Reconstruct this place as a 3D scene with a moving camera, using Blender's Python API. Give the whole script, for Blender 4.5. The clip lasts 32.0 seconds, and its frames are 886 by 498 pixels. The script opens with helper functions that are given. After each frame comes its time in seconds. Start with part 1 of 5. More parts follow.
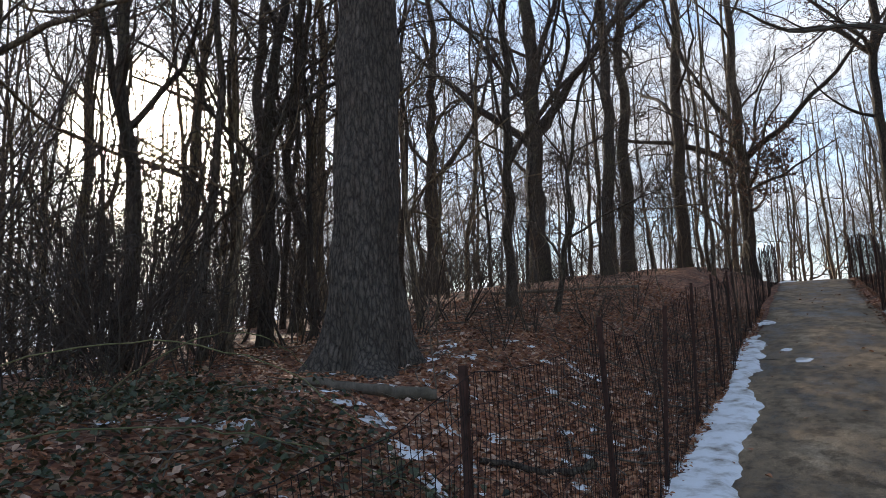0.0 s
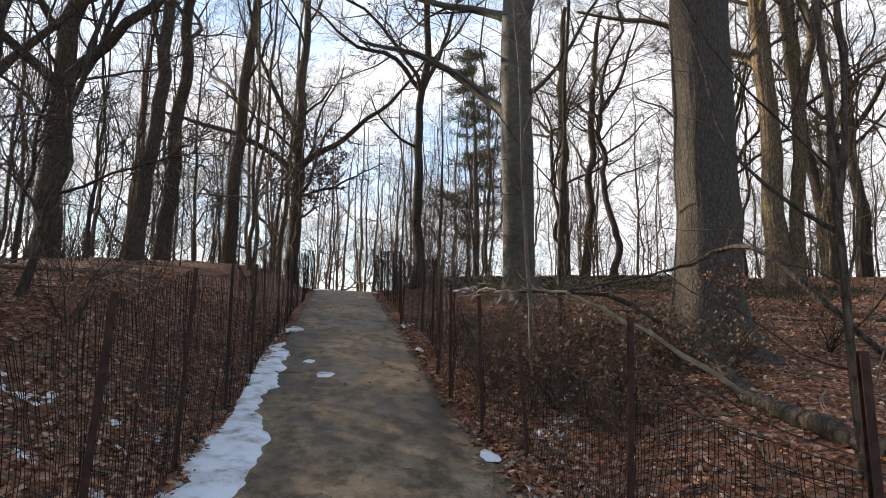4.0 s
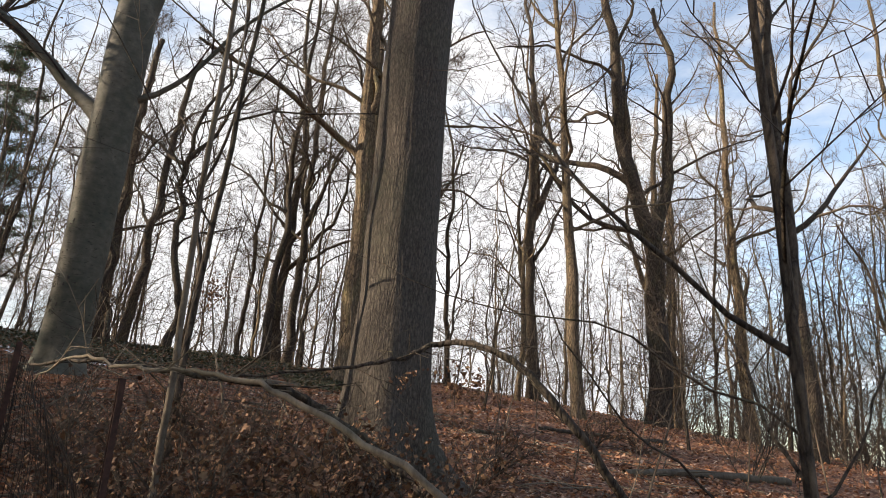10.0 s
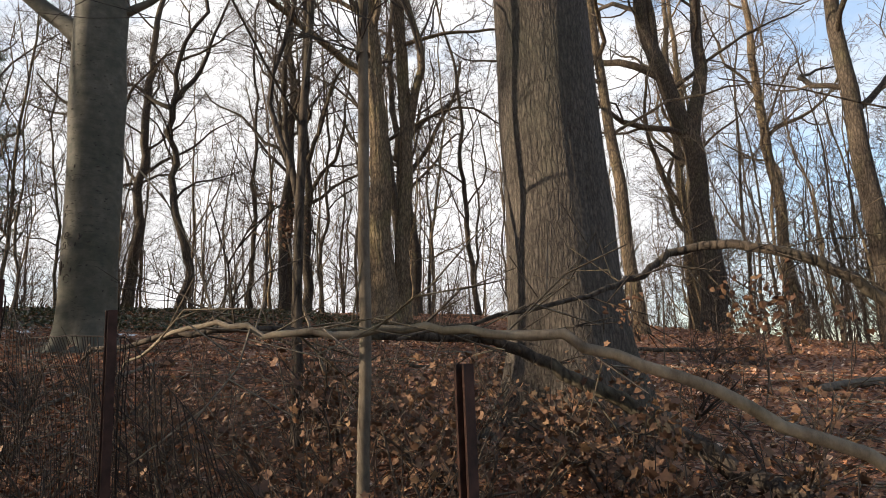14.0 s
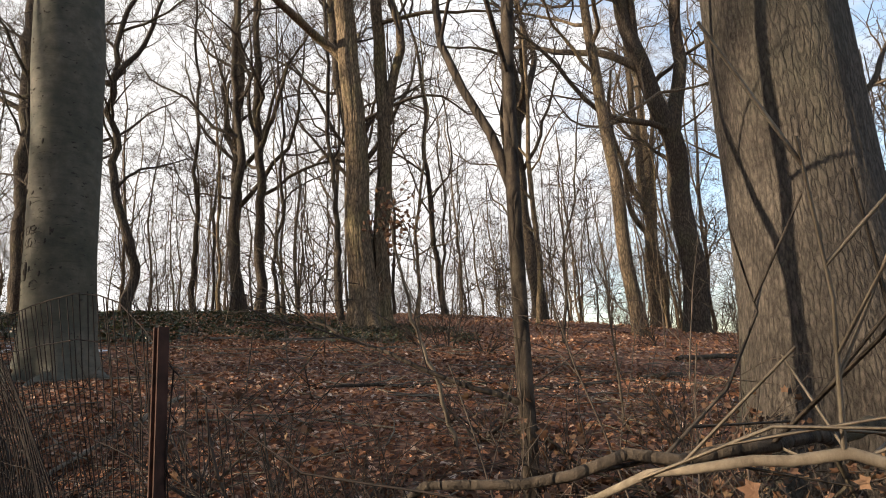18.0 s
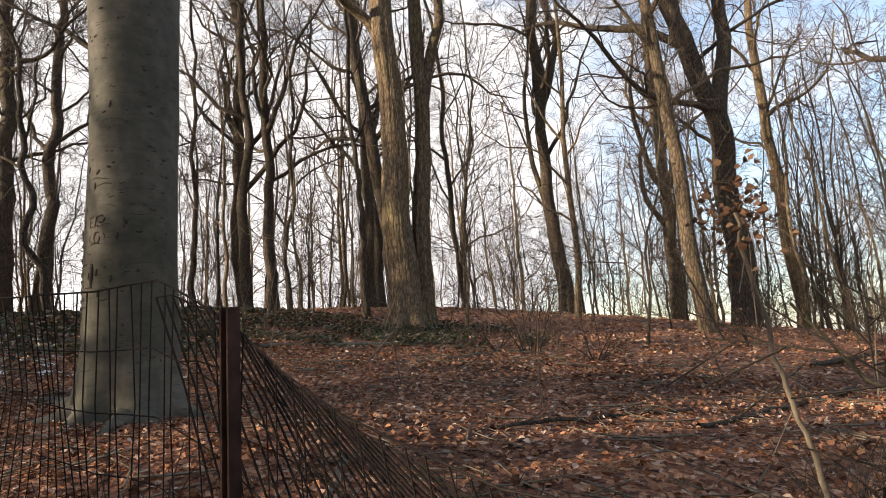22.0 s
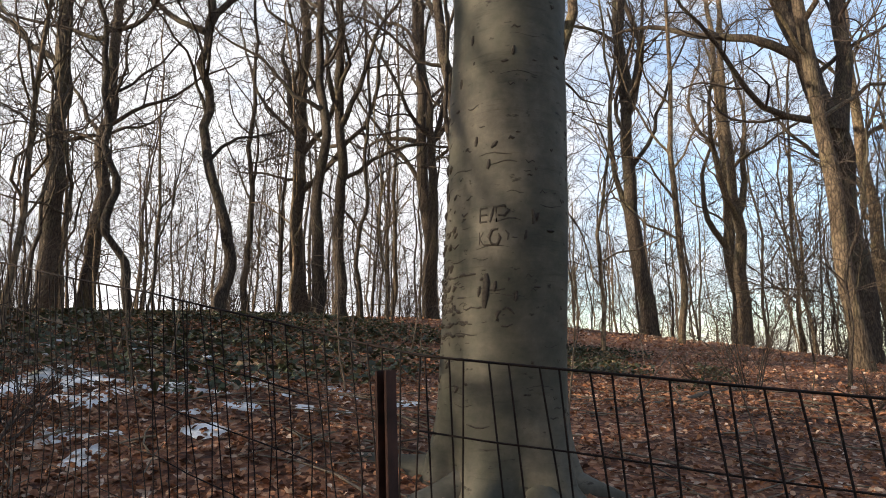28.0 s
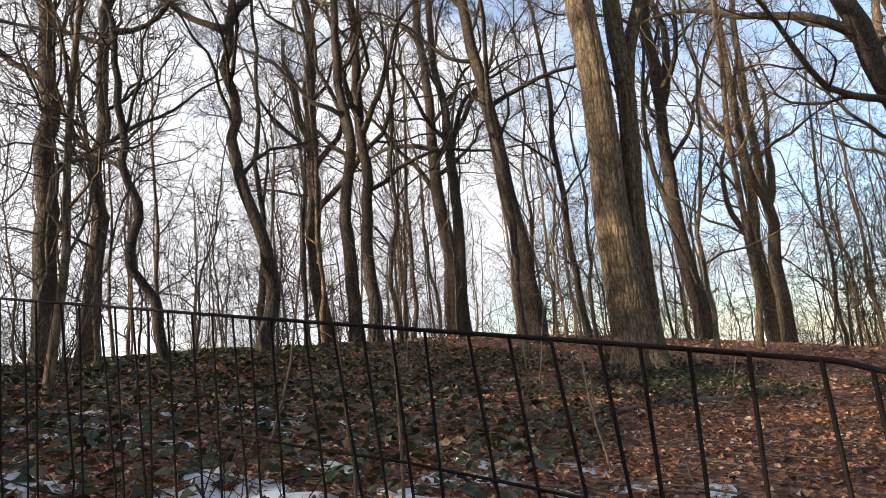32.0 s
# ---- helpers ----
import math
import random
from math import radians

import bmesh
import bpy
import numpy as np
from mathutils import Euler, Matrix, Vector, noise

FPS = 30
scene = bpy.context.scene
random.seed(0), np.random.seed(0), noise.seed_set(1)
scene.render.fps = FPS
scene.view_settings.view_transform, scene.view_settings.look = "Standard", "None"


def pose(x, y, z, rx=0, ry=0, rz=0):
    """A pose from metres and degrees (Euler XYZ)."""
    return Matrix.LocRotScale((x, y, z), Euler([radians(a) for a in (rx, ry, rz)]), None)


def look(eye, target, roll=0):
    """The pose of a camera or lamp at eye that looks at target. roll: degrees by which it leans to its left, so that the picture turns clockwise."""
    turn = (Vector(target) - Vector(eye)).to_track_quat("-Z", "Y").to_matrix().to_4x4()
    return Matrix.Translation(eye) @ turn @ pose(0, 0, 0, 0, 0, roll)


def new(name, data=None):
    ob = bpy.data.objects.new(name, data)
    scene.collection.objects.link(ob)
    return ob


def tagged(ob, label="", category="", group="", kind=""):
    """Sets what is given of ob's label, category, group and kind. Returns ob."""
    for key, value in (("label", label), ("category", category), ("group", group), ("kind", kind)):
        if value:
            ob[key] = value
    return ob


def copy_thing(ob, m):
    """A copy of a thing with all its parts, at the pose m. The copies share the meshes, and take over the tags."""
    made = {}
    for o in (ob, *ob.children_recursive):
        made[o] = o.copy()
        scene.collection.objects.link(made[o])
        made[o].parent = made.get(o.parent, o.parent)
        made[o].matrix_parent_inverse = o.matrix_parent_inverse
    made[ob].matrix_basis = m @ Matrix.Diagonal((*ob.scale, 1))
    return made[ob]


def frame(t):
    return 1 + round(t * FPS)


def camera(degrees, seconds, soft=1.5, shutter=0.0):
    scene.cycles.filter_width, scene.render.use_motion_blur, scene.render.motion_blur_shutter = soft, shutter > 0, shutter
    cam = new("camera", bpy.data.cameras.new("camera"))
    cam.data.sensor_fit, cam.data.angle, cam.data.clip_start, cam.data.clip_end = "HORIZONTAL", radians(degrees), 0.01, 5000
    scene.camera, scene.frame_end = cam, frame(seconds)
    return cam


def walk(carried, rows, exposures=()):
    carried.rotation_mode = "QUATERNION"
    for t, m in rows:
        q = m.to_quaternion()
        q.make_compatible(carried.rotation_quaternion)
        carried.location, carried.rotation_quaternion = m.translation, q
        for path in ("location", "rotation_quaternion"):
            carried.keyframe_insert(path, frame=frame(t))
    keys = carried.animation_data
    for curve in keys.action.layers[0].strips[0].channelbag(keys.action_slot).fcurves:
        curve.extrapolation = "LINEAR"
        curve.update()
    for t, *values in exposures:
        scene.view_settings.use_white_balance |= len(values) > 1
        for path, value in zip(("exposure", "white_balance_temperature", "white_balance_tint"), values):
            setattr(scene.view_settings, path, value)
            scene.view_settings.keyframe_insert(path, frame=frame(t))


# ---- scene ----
cam = camera(67.6, 32.0, 0.9)
PATH = [
    (0, (0.006, -0.009, 1.961), (-0.951, 1.724, 2.242), -1.8),
    (0.5, (-0.041, 0.251, 1.964), (-0.957, 2.006, 2.247), -1.7),
    (1, (-0.005, 0.565, 1.961), (-0.848, 2.357, 2.235), -4.5),
    (1.5, (0.035, 0.759, 1.970), (-0.754, 2.582, 2.200), -0.6),
    (2, (-0.008, 1.005, 1.975), (-0.614, 2.901, 2.171), 1.1),
    (2.5, (-0.034, 1.299, 1.999), (-0.384, 3.254, 2.233), -0.7),
    (3, (-0.008, 1.666, 2.006), (-0.222, 3.643, 2.222), 0.7),
    (3.5, (-0.025, 1.961, 2.003), (-0.082, 3.950, 2.211), 2.0),
    (4, (-0.044, 2.310, 2.028), (0.259, 4.267, 2.302), 1.6),
    (4.5, (-0.037, 2.661, 2.003), (0.409, 4.593, 2.264), 0.3),
    (6.5, (-0.165, 3.733, 2.032), (0.734, 5.501, 2.282), 3.1),
    (7, (-0.198, 3.773, 2.182), (0.922, 5.411, 2.432), 3.2),
    (7.5, (-0.240, 4.068, 2.221), (1.097, 5.530, 2.496), 1.9),
    (8, (-0.221, 4.275, 2.168), (1.154, 5.706, 2.413), 1.7),
    (8.5, (-0.154, 4.580, 2.201), (1.220, 6.016, 2.422), 3.7),
    (9, (-0.131, 4.996, 2.234), (1.316, 6.345, 2.529), 2.4),
    (9.5, (-0.191, 5.142, 2.205), (1.314, 6.379, 2.654), 3.4),
    (10, (-0.100, 5.401, 2.277), (1.327, 6.680, 2.851), 4.8),
    (10.5, (-0.097, 5.732, 2.312), (1.355, 6.974, 2.902), 5.6),
    (11, (-0.226, 5.884, 2.351), (1.298, 7.030, 2.954), 4.0),
    (11.5, (-0.070, 6.245, 2.302), (1.364, 7.519, 2.870), 0.4),
    (12, (-0.003, 6.509, 2.345), (1.381, 7.864, 2.839), 0.3),
    (12.5, (-0.031, 6.853, 2.362), (1.379, 8.188, 2.841), 0.9),
    (13, (0.035, 7.152, 2.343), (1.533, 8.419, 2.733), -2.0),
    (13.5, (0.194, 7.470, 2.395), (1.688, 8.740, 2.788), -2.0),
    (15.5, (0.492, 8.724, 2.517), (2.057, 9.929, 2.837), 0.0),
    (16, (0.491, 8.990, 2.573), (2.103, 10.108, 2.966), -0.0),
    (16.5, (0.477, 9.260, 2.642), (2.071, 10.421, 2.977), -0.3),
    (17, (0.470, 9.556, 2.708), (2.044, 10.731, 3.083), -5.5),
    (17.5, (0.473, 9.836, 2.746), (2.069, 10.986, 3.106), -3.1),
    (18, (0.415, 10.062, 2.851), (2.056, 11.149, 3.205), -2.8),
    (18.5, (0.376, 10.339, 2.816), (2.020, 11.410, 3.201), -2.9),
    (19, (0.394, 10.604, 2.878), (1.970, 11.776, 3.256), -1.3),
    (19.5, (0.415, 10.904, 2.934), (2.036, 12.010, 3.318), -2.5),
    (20, (0.353, 11.208, 3.036), (2.019, 12.266, 3.358), -1.4),
    (20.5, (0.509, 11.533, 3.160), (2.174, 12.585, 3.509), -1.5),
    (21, (0.650, 12.066, 3.206), (2.388, 12.979, 3.587), -0.9),
    (21.5, (0.630, 12.358, 3.210), (2.406, 13.234, 3.490), -2.1),
    (22, (0.693, 12.518, 3.304), (2.385, 13.538, 3.617), -3.4),
    (22.5, (0.781, 12.845, 3.275), (2.426, 13.941, 3.583), -2.9),
    (23, (0.771, 13.101, 3.359), (2.443, 14.163, 3.638), -3.0),
    (23.5, (0.850, 13.447, 3.334), (2.438, 14.620, 3.656), -1.3),
    (24, (0.907, 13.798, 3.429), (2.468, 15.003, 3.761), -2.9),
    (24.5, (0.848, 14.140, 3.537), (2.462, 15.285, 3.823), -2.4),
    (25, (0.746, 14.315, 3.438), (2.357, 15.468, 3.710), -3.5),
    (25.5, (0.788, 14.687, 3.551), (2.323, 15.940, 3.827), -0.9),
    (27.5, (0.294, 15.800, 3.613), (1.938, 16.890, 3.943), -1.9),
    (28, (0.368, 16.154, 3.705), (2.079, 17.132, 4.043), -0.6),
    (28.5, (0.382, 16.516, 3.741), (2.047, 17.569, 4.085), -3.4),
    (29, (0.355, 16.893, 3.741), (2.018, 17.945, 4.100), -1.3),
    (29.5, (0.497, 17.270, 3.885), (2.270, 18.123, 4.246), -2.4),
    (30, (0.627, 17.655, 3.955), (2.397, 18.516, 4.306), -3.6),
    (30.5, (0.727, 18.014, 4.006), (2.499, 18.872, 4.356), -3.3),
    (31, (0.812, 18.360, 4.113), (2.651, 19.069, 4.452), -4.7),
    (31.5, (0.778, 18.610, 4.160), (2.580, 19.415, 4.495), -4.5),
    (32, (0.907, 19.000, 4.210), (2.665, 19.894, 4.575), -4.7),
]
walk(cam, [(t, look(e, g, r)) for t, e, g, r in PATH], [(0, 1.05, 6250, 10), (1, 1.3, 6450, 10), (2, 1.3, 6700, 10), (3, 1.25, 6700, 10), (5, 1.22, 6750, 10), (9, 1.1, 6850, 10), (13, 1.06, 6900, 10), (17, 1.08, 7050, 10), (21, 1.15, 7200, 12), (24, 1.2, 6950, 11), (26, 1.17, 6850, 10), (32, 1.1, 6650, 10)])

# ---- world, sun, exposure ----
SUN_AZ, SUN_EL = radians(52.5), radians(16.0)          # to the left of the path's heading, above the horizon
SUN_DIR = Vector((-math.sin(SUN_AZ) * math.cos(SUN_EL), math.cos(SUN_AZ) * math.cos(SUN_EL), math.sin(SUN_EL)))
world = bpy.data.worlds.new("sky")
scene.world = world
world.use_nodes = True
wn, wl = world.node_tree.nodes, world.node_tree.links
wn.clear()


def wnode(kind, **values):
    n = wn.new(kind)
    for k, v in values.items():
        n.inputs[k].default_value = v
    return n


sky = wn.new("ShaderNodeTexSky")
sky.sky_type, sky.sun_disc = "NISHITA", False
sky.sun_elevation, sky.sun_rotation = SUN_EL, -SUN_AZ
sky.air_density, sky.dust_density, sky.ozone_density = 1.0, 0.6, 2.0
blue = wnode("ShaderNodeBackground", Strength=0.15)
wl.new(sky.outputs[0], blue.inputs[0])
coord = wn.new("ShaderNodeTexCoord")
stretch = wn.new("ShaderNodeMapping")
stretch.inputs["Scale"].default_value = (1.0, 1.0, 2.6)
wl.new(coord.outputs["Generated"], stretch.inputs[0])
stretch.inputs["Location"].default_value = (0.4, 0.7, 0.0)
puffs = wnode("ShaderNodeTexNoise", Scale=2.6, Detail=9.0, Roughness=0.6)
wl.new(stretch.outputs[0], puffs.inputs["Vector"])
cover = wn.new("ShaderNodeValToRGB")
cover.color_ramp.elements[0].position, cover.color_ramp.elements[1].position = 0.40, 0.60
cover.color_ramp.elements[0].color = (0.2, 0.2, 0.2, 1)
part_xyz = wn.new("ShaderNodeSeparateXYZ")
wl.new(coord.outputs["Generated"], part_xyz.inputs[0])
height = wn.new("ShaderNodeMath")
height.operation = "MULTIPLY_ADD"
height.inputs[1].default_value, height.inputs[2].default_value = -0.3, 0.1
wl.new(part_xyz.outputs["Z"], height.inputs[0])
thick = wn.new("ShaderNodeMath")
thick.operation = "ADD"
wl.new(puffs.outputs[0], thick.inputs[0])
wl.new(height.outputs[0], thick.inputs[1])
# thin cloud, brighter towards the sun that shines through it
toward = wn.new("ShaderNodeVectorMath")
toward.operation = "DOT_PRODUCT"
toward.inputs[1].default_value = SUN_DIR
wl.new(coord.outputs["Generated"], toward.inputs[0])
sunward = wn.new("ShaderNodeMath")
sunward.operation = "MULTIPLY_ADD"
sunward.inputs[1].default_value, sunward.inputs[2].default_value = 0.07, 0.05
wl.new(toward.outputs["Value"], sunward.inputs[0])
full_cover = wn.new("ShaderNodeMath")
full_cover.operation = "ADD"
# a bank of thicker cloud ahead and to the right of the path, clearer sky on both sides of it
bank_dot = wn.new("ShaderNodeVectorMath")
bank_dot.operation = "DOT_PRODUCT"
bank_dot.inputs[1].default_value = Vector((math.sin(radians(42)), math.cos(radians(42)), 0.3)).normalized()
wl.new(coord.outputs["Generated"], bank_dot.inputs[0])
bank = wn.new("ShaderNodeMapRange")
bank.interpolation_type = "SMOOTHSTEP"
for k, v in (("From Min", 0.84), ("From Max", 0.975), ("To Min", -0.13), ("To Max", 0.16)):
    bank.inputs[k].default_value = v
wl.new(bank_dot.outputs["Value"], bank.inputs["Value"])
banked = wn.new("ShaderNodeMath")
banked.operation = "ADD"
wl.new(thick.outputs[0], banked.inputs[0])
wl.new(bank.outputs[0], banked.inputs[1])
wl.new(banked.outputs[0], full_cover.inputs[0])
wl.new(sunward.outputs[0], full_cover.inputs[1])
wl.new(full_cover.outputs[0], cover.inputs[0])
glow = wn.new("ShaderNodeValToRGB")
ramp = glow.color_ramp
ramp.elements[0].position, ramp.elements[0].color = 0.08, (0.78, 0.82, 0.9, 1)
ramp.elements[1].position, ramp.elements[1].color = 0.45, (1.08, 1.11, 1.18, 1)
for pos, c in ((0.75, (0.95, 0.98, 1.04, 1)), (0.985, (0.84, 0.84, 0.86, 1)), (0.9973, (0.92, 0.9, 0.86, 1)), (0.9993, (1.25, 1.18, 1.05, 1)), (0.99978, (2.6, 2.3, 1.8, 1)), (0.99991, (60, 52, 38, 1))):
    e = ramp.elements.new(pos)
    e.color = c
half = wn.new("ShaderNodeMath")
half.operation = "MULTIPLY_ADD"
half.inputs[1].default_value, half.inputs[2].default_value = 0.5, 0.5
wl.new(toward.outputs["Value"], half.inputs[0])
wl.new(half.outputs[0], glow.inputs[0])
cloud = wnode("ShaderNodeBackground", Strength=0.54)
wl.new(glow.outputs[0], cloud.inputs[0])
over = wn.new("ShaderNodeMixShader")
wl.new(cover.outputs[0], over.inputs[0])
wl.new(blue.outputs[0], over.inputs[1])
wl.new(cloud.outputs[0], over.inputs[2])
wout = wn.new("ShaderNodeOutputWorld")
wl.new(over.outputs[0], wout.inputs[0])

sun = new("sun", bpy.data.lights.new("sun", "SUN"))
sun.data.energy, sun.data.angle, sun.data.color = 5.0, radians(0.6), (1.0, 0.87, 0.69)
sun.matrix_world = look(SUN_DIR * 50, (0, 0, 0))


# ---- materials ----
def material(name, rough=0.9, metal=0.0):
    m = bpy.data.materials.new(name)
    m.use_nodes = True
    n = m.node_tree.nodes
    p = n["Principled BSDF"]
    p.inputs["Roughness"].default_value, p.inputs["Metallic"].default_value = rough, metal
    p.inputs["Specular IOR Level"].default_value = 0.3
    return m, n, m.node_tree.links, p


def tex(n, l, kind, scale, stretch3=(1, 1, 1), detail=6.0, rough=0.6, space="Object"):
    c, mp, t = n.new("ShaderNodeTexCoord"), n.new("ShaderNodeMapping"), n.new(kind)
    mp.inputs["Scale"].default_value = stretch3
    l.new(c.outputs[space], mp.inputs[0])
    l.new(mp.outputs[0], t.inputs["Vector"])
    t.inputs["Scale"].default_value = scale
    if kind == "ShaderNodeTexNoise":
        t.inputs["Detail"].default_value, t.inputs["Roughness"].default_value = detail, rough
    return t


def ramp_of(n, l, source, stops):
    r = n.new("ShaderNodeValToRGB")
    l.new(source, r.inputs[0])
    els = r.color_ramp.elements
    els[0].position, els[0].color = stops[0][0], (*stops[0][1], 1)
    els[1].position, els[1].color = stops[-1][0], (*stops[-1][1], 1)
    for pos, c in stops[1:-1]:
        els.new(pos).color = (*c, 1)
    return r.outputs[0]


def blend(n, l, fac, a, b, mode="MIX"):
    m = n.new("ShaderNodeMix")
    m.data_type, m.blend_type = "RGBA", mode
    for sock, v in ((m.inputs[0], fac), (m.inputs[6], a), (m.inputs[7], b)):
        if hasattr(v, "links"):
            l.new(v, sock)
        else:
            sock.default_value = v if not isinstance(v, tuple) else (*v, 1)
    return m.outputs[2]


def bump(n, l, p, height, strength, distance):
    b = n.new("ShaderNodeBump")
    b.inputs["Strength"].default_value, b.inputs["Distance"].default_value = strength, distance
    l.new(height, b.inputs["Height"])
    l.new(b.outputs[0], p.inputs["Normal"])


def bark_material(name, dark, light, moss, furrow, depth, plates=0.0, cut=0.45):
    """Fibrous bark; with plates, cracked into long ridges."""
    m, n, l, p = material(name, 0.92)
    fur = tex(n, l, "ShaderNodeTexNoise", furrow, (1, 1, 0.45), 9, 0.75)
    blot = tex(n, l, "ShaderNodeTexNoise", 1.7, (1, 1, 0.5), 4, 0.6)
    c = ramp_of(n, l, fur.outputs[0], ((0.33, dark), (0.62, light)))
    mossy = ramp_of(n, l, blot.outputs[0], ((0.5, (0, 0, 0)), (0.75, (0.8, 0.8, 0.8))))
    c = blend(n, l, mossy, c, moss)
    height = fur.outputs[0]
    if plates:
        crack = tex(n, l, "ShaderNodeTexVoronoi", plates, (1, 1, 0.24))
        crack.feature = "DISTANCE_TO_EDGE"
        swirl = tex(n, l, "ShaderNodeTexNoise", plates * 0.7, (1, 1, 0.4), 4, 0.6)
        bent = n.new("ShaderNodeVectorMath")
        bent.operation = "MULTIPLY_ADD"
        bent.inputs[1].default_value = (0.035, 0.035, 0.035)
        l.new(swirl.outputs["Color"], bent.inputs[0])
        l.new(crack.inputs["Vector"].links[0].from_socket, bent.inputs[2])
        l.new(bent.outputs[0], crack.inputs["Vector"])
        ridge = ramp_of(n, l, crack.outputs["Distance"], ((0.0, (cut, cut * 0.97, cut * 0.95)), (0.13, (0.86, 0.86, 0.86)), (0.4, (1.12, 1.1, 1.08))))
        c = blend(n, l, 1.0, c, ridge, "MULTIPLY")
        height = blend(n, l, 0.35, ridge, fur.outputs[0])
    info = n.new("ShaderNodeObjectInfo")
    tone = ramp_of(n, l, info.outputs["Random"], ((0.0, (0.72, 0.7, 0.7)), (1.0, (1.15, 1.1, 1.05))))
    l.new(blend(n, l, 1.0, c, tone, "MULTIPLY"), p.inputs["Base Color"])
    bump(n, l, p, height, 1.0, depth)
    return m


BARK = bark_material("bark", (0.026, 0.02, 0.016), (0.125, 0.098, 0.074), (0.11, 0.103, 0.056), 30, 0.025, 19)
BARK_DEEP = bark_material("furrowed_bark", (0.045, 0.038, 0.032), (0.145, 0.124, 0.104), (0.1, 0.1, 0.072), 60, 0.02, 40, 0.6)
BARK_OLD = bark_material("old_ridged_bark", (0.035, 0.028, 0.023), (0.18, 0.152, 0.125), (0.08, 0.068, 0.052), 38, 0.03, 25, 0.42)
# Paler bark: varies the forest, and puts sunlight on trunks into the colour
BARK_PALE_SUNLIT = bark_material("pale_sunlit_bark", (0.05, 0.037, 0.026), (0.27, 0.203, 0.135), (0.2, 0.178, 0.085), 26, 0.025, 17)
TWIG = bark_material("twig_bark", (0.032, 0.025, 0.021), (0.088, 0.067, 0.054), (0.085, 0.074, 0.05), 12, 0.004)
# Paler twigs: sunlit crowns get the light in the colour, seedlings are pale
TWIG_PALE = bark_material("pale_twig_bark", (0.07, 0.055, 0.042), (0.18, 0.14, 0.105), (0.15, 0.13, 0.08), 12, 0.004)
CANE = bark_material("bramble_bark", (0.07, 0.075, 0.035), (0.17, 0.175, 0.085), (0.14, 0.11, 0.06), 12, 0.002)
DEADWOOD = bark_material("dead_branch_bark", (0.07, 0.055, 0.042), (0.21, 0.175, 0.135), (0.13, 0.12, 0.075), 14, 0.006)


def beech_material():
    m, n, l, p = material("beech_bark", 0.72)
    cloudy = tex(n, l, "ShaderNodeTexNoise", 1.6, (1, 1, 0.7), 8, 0.7)
    patch = tex(n, l, "ShaderNodeTexNoise", 7.0, (1, 1, 1.6), 6, 0.65)
    streak = tex(n, l, "ShaderNodeTexNoise", 3.0, (1, 1, 11.0), 7, 0.7)
    flecks = tex(n, l, "ShaderNodeTexNoise", 13.0, (1, 1, 2.2), 4, 0.6)
    c = ramp_of(n, l, cloudy.outputs[0], ((0.3, (0.05, 0.052, 0.036)), (0.5, (0.088, 0.082, 0.063)), (0.7, (0.155, 0.135, 0.11))))
    worn = ramp_of(n, l, patch.outputs[0], ((0.35, (0.72, 0.72, 0.7)), (0.6, (1.1, 1.06, 1.02)), (0.72, (1.4, 1.32, 1.25))))
    lines = ramp_of(n, l, streak.outputs[0], ((0.58, (1, 1, 1)), (0.7, (0.68, 0.65, 0.62))))
    spots = ramp_of(n, l, flecks.outputs[0], ((0.64, (1, 1, 1)), (0.71, (0.36, 0.33, 0.31))))
    c = blend(n, l, 1.0, blend(n, l, 1.0, blend(n, l, 1.0, c, worn, "MULTIPLY"), lines, "MULTIPLY"), spots, "MULTIPLY")
    l.new(c, p.inputs["Base Color"])
    bump(n, l, p, blend(n, l, 0.6, streak.outputs[0], patch.outputs[0]), 0.35, 0.015)
    return m


BEECH = beech_material()


def scar_material():
    m, n, l, p = material("bark_scar", 0.95)
    t = tex(n, l, "ShaderNodeTexNoise", 60)
    l.new(ramp_of(n, l, t.outputs[0], ((0.3, (0.028, 0.023, 0.019)), (0.7, (0.075, 0.062, 0.05)))), p.inputs["Base Color"])
    return m


SCAR = scar_material()


def litter_material():
    m, n, l, p = material("leaf_litter", 0.88)
    cells = tex(n, l, "ShaderNodeTexVoronoi", 25.0)
    cells.inputs["Randomness"].default_value = 1.0
    warp = tex(n, l, "ShaderNodeTexNoise", 9.0)
    broad = tex(n, l, "ShaderNodeTexNoise", 0.55, detail=5)
    sep = n.new("ShaderNodeSeparateColor")
    l.new(cells.outputs["Color"], sep.inputs[0])
    c = ramp_of(n, l, sep.outputs[0], ((0.0, (0.09, 0.042, 0.029)), (0.35, (0.24, 0.102, 0.058)), (0.7, (0.375, 0.168, 0.09)), (0.92, (0.47, 0.262, 0.158)), (1.0, (0.62, 0.48, 0.37))))
    dark = ramp_of(n, l, warp.outputs[0], ((0.35, (0.45, 0.42, 0.4)), (0.6, (1, 1, 1))))
    c = blend(n, l, 1.0, c, dark, "MULTIPLY")
    tone = ramp_of(n, l, broad.outputs[0], ((0.36, (0.42, 0.42, 0.43)), (0.47, (0.85, 0.84, 0.84)), (0.62, (1.12, 1.06, 1.0))))
    l.new(blend(n, l, 1.0, c, tone, "MULTIPLY"), p.inputs["Base Color"])
    bump(n, l, p, cells.outputs["Distance"], 0.9, 0.03)
    return m


LITTER = litter_material()


